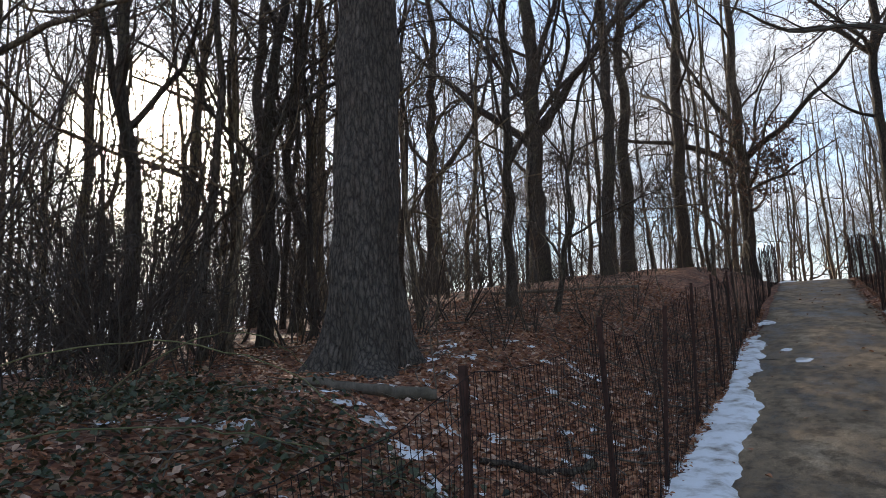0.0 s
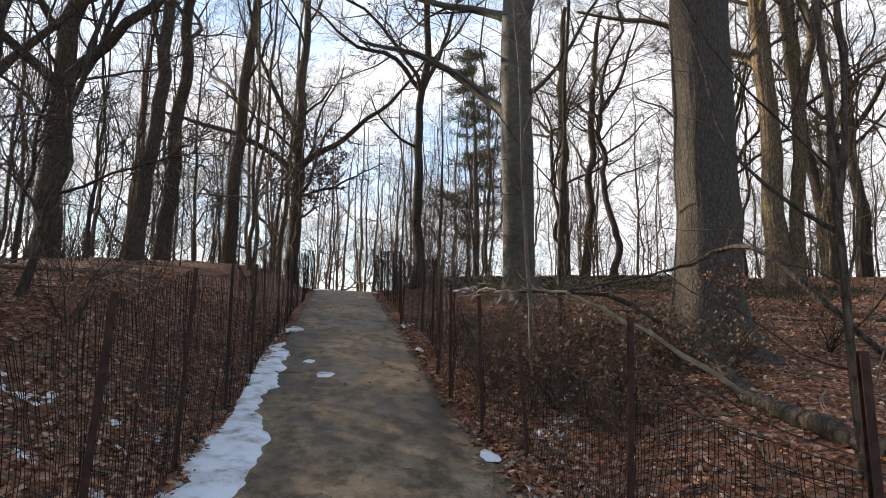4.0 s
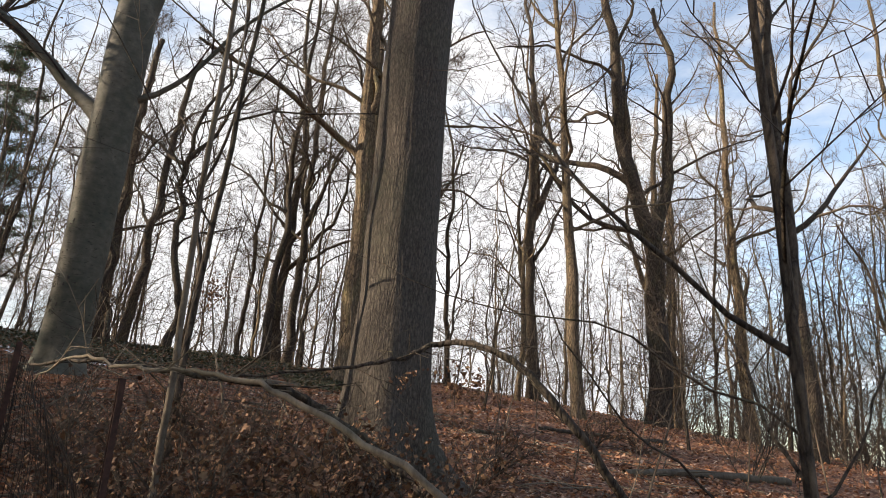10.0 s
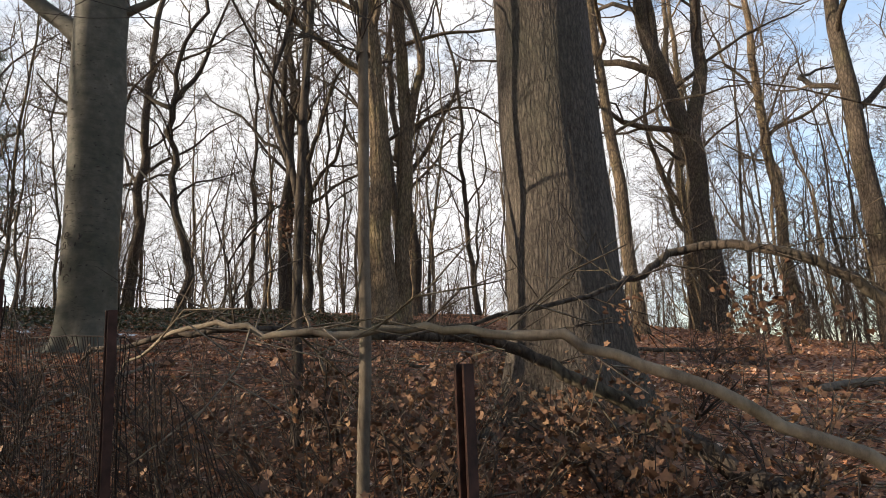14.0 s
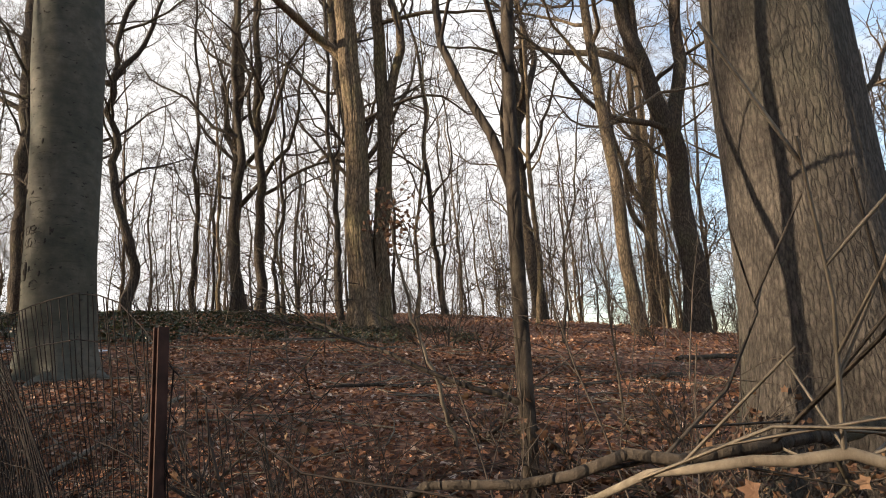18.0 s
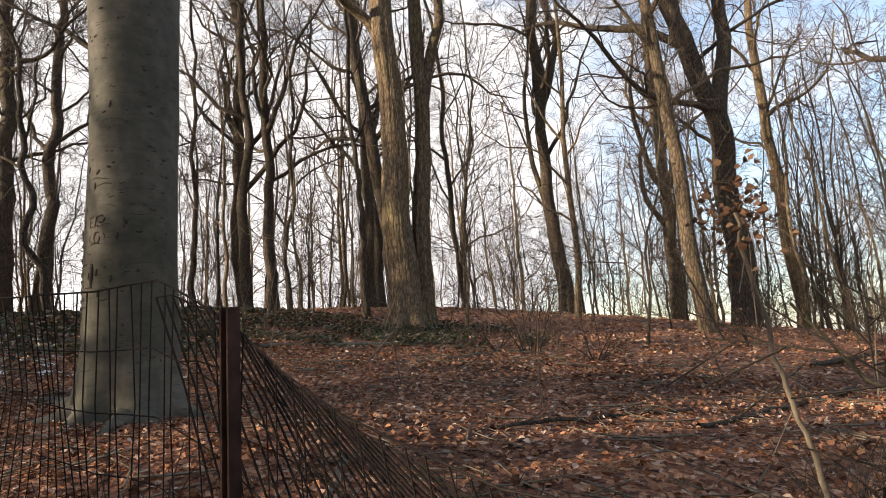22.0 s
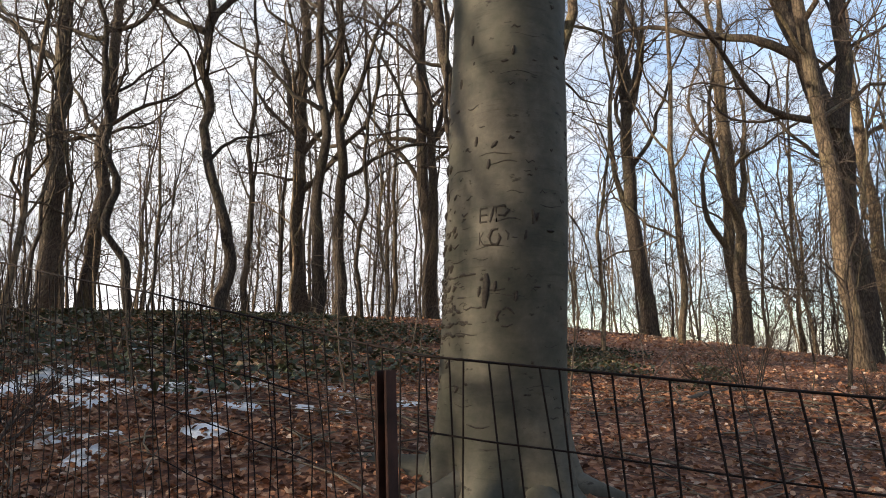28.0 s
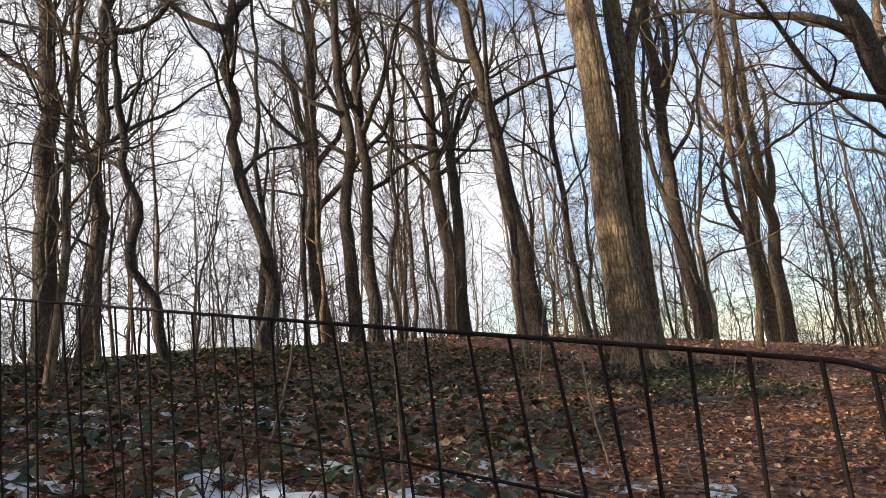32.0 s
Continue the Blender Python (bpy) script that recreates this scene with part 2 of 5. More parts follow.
def leaf_material(name, stops, rough=0.75):
    m, n, l, p = material(name, rough)
    geo = n.new("ShaderNodeNewGeometry")
    c = ramp_of(n, l, geo.outputs["Random Per Island"], stops)
    t = tex(n, l, "ShaderNodeTexNoise", 40)
    l.new(blend(n, l, 1.0, c, ramp_of(n, l, t.outputs[0], ((0.3, (0.7, 0.7, 0.7)), (0.7, (1.1, 1.1, 1.1)))), "MULTIPLY"), p.inputs["Base Color"])
    p.inputs["Subsurface Weight"].default_value = 0.0
    return m


LEAF = leaf_material("fallen_leaf", ((0.0, (0.085, 0.042, 0.03)), (0.25, (0.255, 0.108, 0.06)), (0.55, (0.4, 0.18, 0.094)), (0.85, (0.48, 0.262, 0.152)), (1.0, (0.64, 0.48, 0.38))))
DRY_LEAF = leaf_material("dry_shrub_leaf", ((0.0, (0.09, 0.046, 0.03)), (0.5, (0.14, 0.072, 0.042)), (0.9, (0.18, 0.1, 0.055)), (1.0, (0.23, 0.14, 0.075))))
IVY = leaf_material("ivy_leaf", ((0.0, (0.022, 0.028, 0.014)), (0.4, (0.045, 0.056, 0.026)), (0.7, (0.085, 0.09, 0.045)), (0.85, (0.13, 0.085, 0.045)), (1.0, (0.26, 0.17, 0.1))), 0.42)
NEEDLE = leaf_material("pine_needle", ((0.0, (0.03, 0.055, 0.03)), (1.0, (0.08, 0.11, 0.05))), 0.7)


def asphalt_material():
    m, n, l, p = material("asphalt", 0.85)
    p.inputs["Specular IOR Level"].default_value = 0.18
    fine = tex(n, l, "ShaderNodeTexNoise", 130, detail=3)
    broad = tex(n, l, "ShaderNodeTexNoise", 1.5, (1, 0.45, 1), 9, 0.7)
    grit = tex(n, l, "ShaderNodeTexVoronoi", 90)
    spots = tex(n, l, "ShaderNodeTexNoise", 5.5, (1, 0.6, 1), 8, 0.7)
    damp = ramp_of(n, l, spots.outputs[0], ((0.4, (0.5, 0.48, 0.45)), (0.56, (1.1, 1.08, 1.05))))
    c = ramp_of(n, l, broad.outputs[0], ((0.38, (0.074, 0.053, 0.033)), (0.46, (0.165, 0.119, 0.074)), (0.54, (0.245, 0.182, 0.118)), (0.63, (0.33, 0.258, 0.178))))
    c = blend(n, l, 1.0, c, ramp_of(n, l, fine.outputs[0], ((0.3, (0.5, 0.5, 0.5)), (0.7, (1.4, 1.35, 1.3)))), "MULTIPLY")
    c = blend(n, l, 1.0, c, damp, "MULTIPLY")
    l.new(c, p.inputs["Base Color"])
    wet = ramp_of(n, l, broad.outputs[0], ((0.4, (0.42, 0.42, 0.42)), (0.56, (0.85, 0.85, 0.85))))
    l.new(wet, p.inputs["Roughness"])
    bump(n, l, p, grit.outputs["Distance"], 0.5, 0.006)
    return m


ASPHALT = asphalt_material()


def snow_material():
    m, n, l, p = material("old_snow", 0.65)
    t, d = tex(n, l, "ShaderNodeTexNoise", 28), tex(n, l, "ShaderNodeTexNoise", 5, detail=8)
    c = ramp_of(n, l, d.outputs[0], ((0.3, (0.25, 0.21, 0.17)), (0.42, (0.6, 0.58, 0.56)), (0.52, (0.8, 0.8, 0.81)), (0.7, (0.86, 0.87, 0.89))))
    l.new(c, p.inputs["Base Color"])
    bump(n, l, p, t.outputs[0], 0.6, 0.02)
    return m


SNOW = snow_material()


def rust_material(name, a, b, rough, metal):
    m, n, l, p = material(name, rough, metal)
    t = tex(n, l, "ShaderNodeTexNoise", 35, detail=8)
    l.new(ramp_of(n, l, t.outputs[0], ((0.32, a), (0.68, b))), p.inputs["Base Color"])
    bump(n, l, p, t.outputs[0], 0.4, 0.003)
    return m


RUST = rust_material("rusted_steel", (0.026, 0.014, 0.011), (0.075, 0.035, 0.026), 0.9, 0.1)
WIRE = rust_material("dark_rusted_wire", (0.01, 0.008, 0.007), (0.026, 0.014, 0.011), 0.9, 0.0)


# ---- the lie of the land ----
def smooth(a, b, v):
    t = min(1.0, max(0.0, (v - a) / (b - a)))
    return t * t * (3 - 2 * t)


def rise(y):
    """Height of the path's centre line: uphill to a crest, then gently down."""
    if y < 5:
        return 0.675 + 0.075 * (max(y, -14) - 5)
    if y < 20:
        return 0.135 * y + 0.08 * smooth(8, 18, y)
    t = min(y, 42) - 20
    return 2.78 + 0.135 * t - 0.0065 * t * t


def land(x, y, rough=True):
    z = rise(y)
    if x > 0.2:
        z += 0.06 * smooth(1.0, 1.4, x) + 0.42 * smooth(1.3, 3.6, x) + 0.05 * max(0.0, min(x, 20.5) - 3.5)
        if x > 20.5:
            z -= 0.11 * (min(x, 75) - 20.5)
        z -= 0.16 * smooth(3, 9, x) * (1 - smooth(12, 16, x)) * smooth(13, 17, y) * (1 - smooth(19, 23, y))
    else:
        z += 0.04 * smooth(0.75, 1.0, -x) + 0.72 * smooth(0.9, 3.4, -x) - 0.018 * max(0.0, min(-x, 60) - 6)
        z -= 0.35 * (z) * smooth(6, 30, -x)
    z -= 0.12 * math.exp(-((x - 3.6) ** 2 + (y - 15.0) ** 2) / 1.3)
    if rough:
        k = smooth(1.2, 2.2, x) + smooth(0.95, 1.8, -x)
        z += k * (0.07 * noise.noise((x * 0.45, y * 0.45, 3.1)) + 0.03 * noise.noise((x * 1.6, y * 1.6, 7.7)))
    return z


# ---- mesh building ----
class Soup:
    """Collects tubes and quads, then becomes one mesh."""

    def __init__(self):
        self.v, self.q, self.count = [], [], 0

    def tube(self, pts, radii, sides, cap=False):
        pts, radii = np.asarray(pts, float), np.asarray(radii, float)
        d = np.gradient(pts, axis=0)
        d /= np.linalg.norm(d, axis=1, keepdims=True) + 1e-9
        ref = np.array((0.0, 0.0, 1.0)) if abs(d[:, 2]).mean() < 0.8 else np.array((0.0, 1.0, 0.0))
        a = np.cross(d, ref)
        a /= np.linalg.norm(a, axis=1, keepdims=True) + 1e-9
        b = np.cross(d, a)
        ang = np.linspace(0, 2 * np.pi, sides, endpoint=False)
        ring = pts[:, None] + radii[:, None, None] * (np.cos(ang)[None, :, None] * a[:, None] + np.sin(ang)[None, :, None] * b[:, None])
        self.grid(ring)
        if cap:
            c = len(ring) - 1
            base = self.count - sides
            self.v.append(pts[c][None])
            k = np.arange(sides)
            self.q.append(np.stack([base + k, base + (k + 1) % sides, np.full(sides, self.count), np.full(sides, self.count)], 1))
            self.count += 1

    def grid(self, ring):
        """A closed wall of rings."""
        n, s = ring.shape[:2]
        i, j = np.meshgrid(np.arange(n - 1), np.arange(s), indexing="ij")
        k = (j + 1) % s
        q = np.stack([i * s + j, i * s + k, (i + 1) * s + k, (i + 1) * s + j], -1).reshape(-1, 4)
        self.v.append(ring.reshape(-1, 3))
        self.q.append(q + self.count)
        self.count += n * s

    def quads(self, corners):
        """Free quads, as an array of (n, 4, 3)."""
        n = len(corners)
        self.v.append(np.asarray(corners).reshape(-1, 3))
        self.q.append(np.arange(n * 4).reshape(-1, 4) + self.count)
        self.count += n * 4

    def mesh(self, name, mat, flat=False):
        v, q = np.concatenate(self.v), np.concatenate(self.q)
        me = bpy.data.meshes.new(name)
        tri = q[:, 2] == q[:, 3]
        faces = q[~tri]
        me.vertices.add(len(v))
        me.vertices.foreach_set("co", v.astype(np.float32).ravel())
        loops = np.concatenate([faces.ravel(), q[tri][:, :3].ravel()])
        starts = np.concatenate([np.arange(len(faces)) * 4, len(faces) * 4 + np.arange(tri.sum()) * 3])
        me.loops.add(len(loops))
        me.loops.foreach_set("vertex_index", loops.astype(np.int32))
        me.polygons.add(len(starts))
        me.polygons.foreach_set("loop_start", starts.astype(np.int32))
        me.polygons.foreach_set("use_smooth", np.full(len(starts), not flat))
        me.update(calc_edges=True)
        me.materials.append(mat)
        return me


def part(name, me, parent=None, label="", place=None):
    ob = new(name, me)
    if parent:
        ob.parent = parent
    if place is not None:
        ob.location = place
    if label:
        ob["label"] = label
    return ob


def wander(rng, start, way, length, steps, wobble, lift):
    """A branch's line: unsteady, and drawn upwards by lift."""
    p, d = np.array(start, float), np.array(way, float)
    d /= np.linalg.norm(d)
    pts, step = [p.copy()], length / steps
    for _ in range(steps):
        d = d + rng.normal(0, wobble, 3) + (0, 0, lift)
        d /= np.linalg.norm(d)
        p = p + d * step
        pts.append(p.copy())
    return np.array(pts)


def sprout(rng, wood, fine, line, radii, level, spec, own=None, least=0.0052):
    """Children of one branch. spec: per level (count, from, to, length ratio, spread)."""
    if level >= len(spec):
        return
    count, lo, hi, ratio, spread, wobble, lift = spec[level]
    total = np.linalg.norm(np.diff(line, axis=0), axis=1).sum()
    turn = rng.uniform(0, 6.3)
    for c in range(count):
        f = lo + (hi - lo) * (c + rng.uniform(0, 0.9)) / count
        pos = f * (len(line) - 1)
        i = min(int(pos), len(line) - 2)
        p = line[i] + (line[i + 1] - line[i]) * (pos - i)
        r = radii[i] + (radii[i + 1] - radii[i]) * (pos - i)
        axis = line[i + 1] - line[i]
        axis = axis / (np.linalg.norm(axis) + 1e-9)
        side = np.cross(axis, (0.31, 0.2, 0.93))
        side /= np.linalg.norm(side) + 1e-9
        other = np.cross(axis, side)
        turn += 2.4 + rng.uniform(-0.5, 0.5)
        out = side * math.cos(turn) + other * math.sin(turn)
        ang = radians(spread * rng.uniform(0.7, 1.25))
        way = axis * math.cos(ang) + out * math.sin(ang)
        length = max(0.22, total * ratio * rng.uniform(0.65, 1.2) * (1.15 - 0.75 * f))
        r1 = max(least, min(r * rng.uniform(0.38, 0.6), length * 0.0148))
        steps = 1 if length < 0.36 else 2 if length < 0.7 else 4 if length < 1.6 else 6 if length < 2.6 else 10
        around = 3 if r1 < 0.011 else 4 if r1 < 0.025 else 6 if r1 < 0.06 else 9
        sub = wander(rng, p, way, length, steps, wobble, lift)
        rr = np.linspace(r1, max(least * 0.68, r1 * 0.25), len(sub))
        if level == 0 and own is not None:
            own.append(Soup())
            own[-1].tube(sub, rr, around)
        else:
            (wood if level == 0 else fine).tube(sub, rr, around)
        sprout(rng, wood, fine, sub, rr, level + 1, spec, None, least)


RICH = ((10, 0.42, 0.97, 0.40, 48, 0.22, 0.07), (7, 0.15, 0.98, 0.5, 46, 0.26, 0.05), (6, 0.15, 1.0, 0.55, 44, 0.3, 0.03), (5, 0.2, 1.0, 0.6, 42, 0.3, 0.02))
PLAIN = ((10, 0.3, 0.97, 0.38, 44, 0.26, 0.08), (7, 0.2, 0.98, 0.52, 46, 0.26, 0.05), (5, 0.2, 1.0, 0.6, 44, 0.32, 0.03), (3, 0.3, 1.0, 0.65, 44, 0.3, 0.02))


def trunk_rings(rng, line, radii, sides, flare, ridge, burr=0.0, reach=0.32):
    """A trunk with root flare and furrows, as rings."""
    pts = np.asarray(line)
    n = len(pts)
    ang = np.linspace(0, 2 * np.pi, sides, endpoint=False)
    lobes, ph = rng.integers(4, 7), rng.uniform(0, 6)
    rings = np.empty((n, sides, 3))
    z0 = pts[0, 2]
    off = rng.uniform(0, 50)
    for i in range(n):
        h = pts[i, 2] - z0
        fl = flare * math.exp(-max(h, 0) / reach)
        for j in range(sides):
            a = ang[j]
            r = radii[i] * (1 + fl * (0.65 + 0.65 * math.cos(lobes * a + ph)) + 0.05 * math.sin(2 * a + ph + h * 0.4))
            if ridge:
                r += ridge * noise.noise((math.cos(a) * 4 + off, math.sin(a) * 4, h * 0.5))
                r += ridge * 0.7 * noise.noise((math.cos(a) * 15 + off, math.sin(a) * 15, h * 1.9))
            if burr:
                r += burr * noise.noise((math.cos(a) * 1.6, math.sin(a) * 1.6 + off, h * 1.7))
            rings[i, j] = pts[i] + (r * math.cos(a), r * math.sin(a), 0)
    return rings


def tree(x, y, r, h, label, seed, lean=(0, 0), limbs=(), clear=0.42, wood_mat=None, twig_mat=None, sides=16, rows=34, flare=0.6, ridge=0.0,
         bend=0.05, spec=RICH, stems=(), sink=0.25, name="tree", burr=0.0, top=0.25, split=True, kink=0.16, bows=(), least=0.0052):
    """One bare tree. limbs: (height, way, length, radius, stem); stems: (dx, dy, radius, lean) of further trunks from the same root;
    bows: (height, offset) by which the trunk bends across the slope."""
    rng = np.random.default_rng(seed)
    z = land(x, y)
    ob = tagged(new(name), label, "tree", "bare winter trees")
    ob.location = (x, y, z)
    wood, fine, own = Soup(), Soup(), [] if split else None
    for which, (dx, dy, sr, sl) in enumerate(((0, 0, r, lean), *stems)):
        zz = np.linspace(0, 1, rows) ** 1.5 * h
        zz[0] = -sink
        line = np.stack([dx + sl[0] * zz / h + bend * np.sin(zz * 0.5 + seed) * zz / 6, dy + sl[1] * zz / h + bend * np.cos(zz * 0.45 + seed * 2) * zz / 6, zz], 1)
        sway = [kink * noise.noise((q * 0.6, seed * 1.37, dx + 0.1)) + 0.6 * kink * noise.noise((q * 1.7, seed * 2.1, 4.0)) for q in zz]
        line[:, 0] += np.array(sway) * np.clip(zz, 0, 1.5)
        line[:, 1] += np.array([kink * noise.noise((q * 0.5, seed * 3.3, dx + 8.1)) for q in zz]) * np.clip(zz, 0, 1.5)
        if bows:
            off = np.interp(zz, [0, *(b[0] for b in bows)], [0, *(b[1] for b in bows)])
            off = np.convolve(np.pad(off, 2, mode="edge"), np.ones(5) / 5, "valid")
            line[:, :2] += off[:, None] * RT[:2]
        radii = sr * (1 - (1 - top) * np.clip(zz / h, 0, 1) ** 0.85)
        wood.grid(trunk_rings(rng, line, radii, sides, flare, ridge, burr))
        wide = [list(spec[0]), *spec[1:]]
        wide[0][1] = clear
        sprout(rng, wood, fine, line, radii, 0, wide, own, least)
        for lz, way, length, lr, *stem in limbs:
            if (stem[0] if stem else 0) != which:
                continue
            i = int(np.searchsorted(zz, lz)) - 1
            f = (lz - zz[i]) / (zz[i + 1] - zz[i])
            start = line[i] + (line[i + 1] - line[i]) * f
            sub = wander(rng, start, way, length, 12, 0.15, 0.04)
            rr = np.linspace(lr, lr * 0.3, len(sub))
            rr[0] *= 1.35
            own.append(Soup())
            own[-1].tube(sub, rr, 12)
            if lr > 0.01:
                sprout(rng, fine, fine, sub, rr, 0, ((8, 0.25, 0.98, 0.42, 45, 0.17, 0.05), *spec[2:]), None, least)
    part("trunk", wood.mesh("trunk", wood_mat or BARK), ob)
    for limb in own or ():
        part("limb", limb.mesh("limb", wood_mat or BARK), ob)
    tagged(part("crown", fine.mesh("crown", twig_mat or TWIG), ob, "fine bare twigs"), kind="stuff")
    return ob


# ---- ground: one sheet out to the horizon ----
def spread(lo, hi, step, far):
    mid = list(np.arange(lo, hi + 1e-6, step))
    out, d, a, b = [], step, lo, hi
    left, right = [], []
    while a > -far:
        d *= 1.22
        a -= d
        left.append(a)
    d = step
    while b < far:
        d *= 1.22
        b += d
        right.append(b)
    return np.array(left[::-1] + mid + right)


def make_ground():
    xs, ys = spread(-9.0, 13.0, 0.16, 900), spread(-4.0, 27.0, 0.2, 900)
    v = np.array([[x, y, land(x, y) - 0.03 * (-0.85 < x < 1.2)] for y in ys for x in xs])
    w = len(xs)
    i, j = np.meshgrid(np.arange(len(ys) - 1), np.arange(w - 1), indexing="ij")
    s = Soup()
    s.v, s.q = [v], [np.stack([i * w + j, i * w + j + 1, (i + 1) * w + j + 1, (i + 1) * w + j], -1).reshape(-1, 4)]
    ob = new("ground", s.mesh("ground", LITTER))
    tagged(ob, "woodland floor covered in brown fallen leaves", "ground", kind="structure")


make_ground()


def make_path():
    ys = np.arange(-8, 41, 0.25)
    rows = []
    for y in ys:
        a = -0.78 + 0.07 * noise.noise((0.3, y * 0.9, 0)) + 0.03 * noise.noise((0.3, y * 4, 5))
        b = 1.1 - 0.08 * smooth(6.5, 8, y) + 0.05 * noise.noise((9.3, y * 0.9, 0)) + 0.03 * noise.noise((9.3, y * 4, 5))
        xs = [a - 0.03, a, *np.linspace(a + 0.1, b - 0.1, 7), b, b + 0.03]
        z = rise(y)
        rows.append([[x, y, z + (0.012 + 0.02 * (1 - ((x - 0.17) / 0.95) ** 2) if 0 < k < 10 else -0.06)] for k, x in enumerate(xs)])
    v = np.array(rows).reshape(-1, 3)
    w = 11
    i, j = np.meshgrid(np.arange(len(ys) - 1), np.arange(w - 1), indexing="ij")
    s = Soup()
    s.v, s.q = [v], [np.stack([i * w + j, i * w + j + 1, (i + 1) * w + j + 1, (i + 1) * w + j], -1).reshape(-1, 4)]
    tagged(new("path", s.mesh("path", ASPHALT)), "worn brown-grey asphalt footpath with damp stains", "path", kind="structure")


make_path()


# ---- snow ----
def snow(x, y, rx, ry, seed, on_path=0.0, turn=0.0, ragged=0.28):
    """A thin melting patch with a ragged rim, lying on the ground."""
    n, m = (44, 7) if rx > 0.15 else (20, 4)
    s, c, sn = Soup(), math.cos(turn), math.sin(turn)
    rings = np.empty((m + 1, n, 3))
    for i in range(m + 1):
        f = 1 - i / m
        for j in range(n):
            a = 2 * math.pi * j / n
            k = 1 + ragged * noise.noise((math.cos(a) * 1.6, math.sin(a) * 1.6, seed * 3.7)) * 1.6 + ragged * 0.6 * noise.noise((math.cos(a) * 6, math.sin(a) * 6, seed * 1.3))
            u, w = rx * k * f * math.cos(a), ry * k * f * math.sin(a)
            px, py = x + u * c - w * sn, y + u * sn + w * c
            up = 0.035 * min(1.0, (1 - f) * 4) * (0.8 + 0.6 * noise.noise((px * 3, py * 3, seed)))
            base = max(land(px, py), rise(py) + 0.03 if -0.8 < px < 1.15 else -99)
            rings[i, j] = (px, py, base - 0.006 + up * min(1, rx * 4))
    s.grid(rings)
    tagged(new("snow_patch", s.mesh("snow_patch", SNOW)), "thin melting patch of old white snow with a ragged rim" if rx > 0.2 else "small leftover scrap of white snow among leaves",
           "snow", "snow patches")


for k, (x, y, rx, ry) in enumerate(((-0.8, 13.0, 0.2, 0.3), (1.28, 13.8, 0.2, 0.3), (-0.15, 9.4, 0.11, 0.2),
                                      (-0.35, 10.2, 0.07, 0.1), (1.05, 6.6, 0.07, 0.12), (1.2, 7.4, 0.08, 0.14), (1.15, 11.3, 0.08, 0.2), (1.2, 5.7, 0.05, 0.6), (1.82, 7.3, 0.13, 0.14), (2.1, 7.95, 0.1, 0.12), (1.6, 6.95, 0.13, 0.2), (1.72, 6.6, 0.09, 0.1), (1.45, 6.7, 0.07, 0.1),
                                      (1.4, 8.9, 0.09, 0.07), (-0.6, 24.5, 0.3, 0.5), (1.5, 17.5, 0.15, 0.3))):
    snow(x, y, rx, ry, k + 1)


def snow_strip():
    """The long melting strip on the asphalt's left edge."""
    ys = np.arange(3.6, 11.6, 0.05)
    rows = []
    for y in ys:
        wide = 0.06 + 0.2 * smooth(3.6, 4.6, y) * (1 - 0.65 * smooth(7.0, 7.9, y)) + 0.09 * smooth(8.3, 9.2, y)
        wide *= (1 - smooth(10.9, 11.5, y)) * (1 + 0.3 * noise.noise((y * 1.3, 0.5, 2)))
        mid = -0.74 - 0.07 * smooth(7, 10, y) + 0.05 * noise.noise((y * 0.8, 3, 1))
        a = mid - wide + 0.05 * noise.noise((y * 3, 1, 5)) + 0.04 * noise.noise((y * 9, 1, 5))
        b = mid + wide + 0.13 * noise.noise((y * 2.2, 8, 5)) + 0.06 * noise.noise((y * 7, 8, 5))
        row = []
        for f in np.linspace(0, 1, 10):
            x = a + (max(b, a + 0.01) - a) * f
            edge = min(1.0, 5 * f, 5 * (1 - f))
            base = max(land(x, y), rise(y) + 0.022)
            row.append((x, y, base - 0.02 + edge * (0.045 + 0.02 * noise.noise((x * 5, y * 5, 2)))))
        rows.append(row)
    v, w = np.array(rows).reshape(-1, 3), 10
    i, j = np.meshgrid(np.arange(len(ys) - 1), np.arange(w - 1), indexing="ij")
    s = Soup()
    s.v, s.q = [v], [np.stack([i * w + j, i * w + j + 1, (i + 1) * w + j + 1, (i + 1) * w + j], -1).reshape(-1, 4)]
    tagged(new("snow_patch", s.mesh("snow_patch", SNOW)), "long strip of melting old snow along the asphalt edge", "snow", "snow patches")


snow_strip()
srng = random.Random(5)
for k in range(120):
    snow(srng.uniform(-3.8, -1.12), srng.uniform(2.4, 7.0), srng.uniform(0.03, 0.14), srng.uniform(0.025, 0.07), 30 + k, turn=srng.uniform(0, 3), ragged=0.5)
for k in range(16):
    snow(srng.uniform(-14, -5), srng.uniform(3, 14), srng.uniform(0.1, 0.35), srng.uniform(0.08, 0.2), 70 + k, turn=srng.uniform(0, 3))
for k in range(64):
    snow(srng.uniform(2.4, 5.2), srng.uniform(16.4, 21.5), srng.uniform(0.05, 0.22), srng.uniform(0.05, 0.14), 90 + k, turn=srng.uniform(0, 3))

for k in range(12):
    snow(srng.uniform(2.9, 3.7), srng.uniform(17.5, 19.0), srng.uniform(0.14, 0.3), srng.uniform(0.08, 0.15), 170 + k, turn=srng.uniform(0, 3), ragged=0.5)


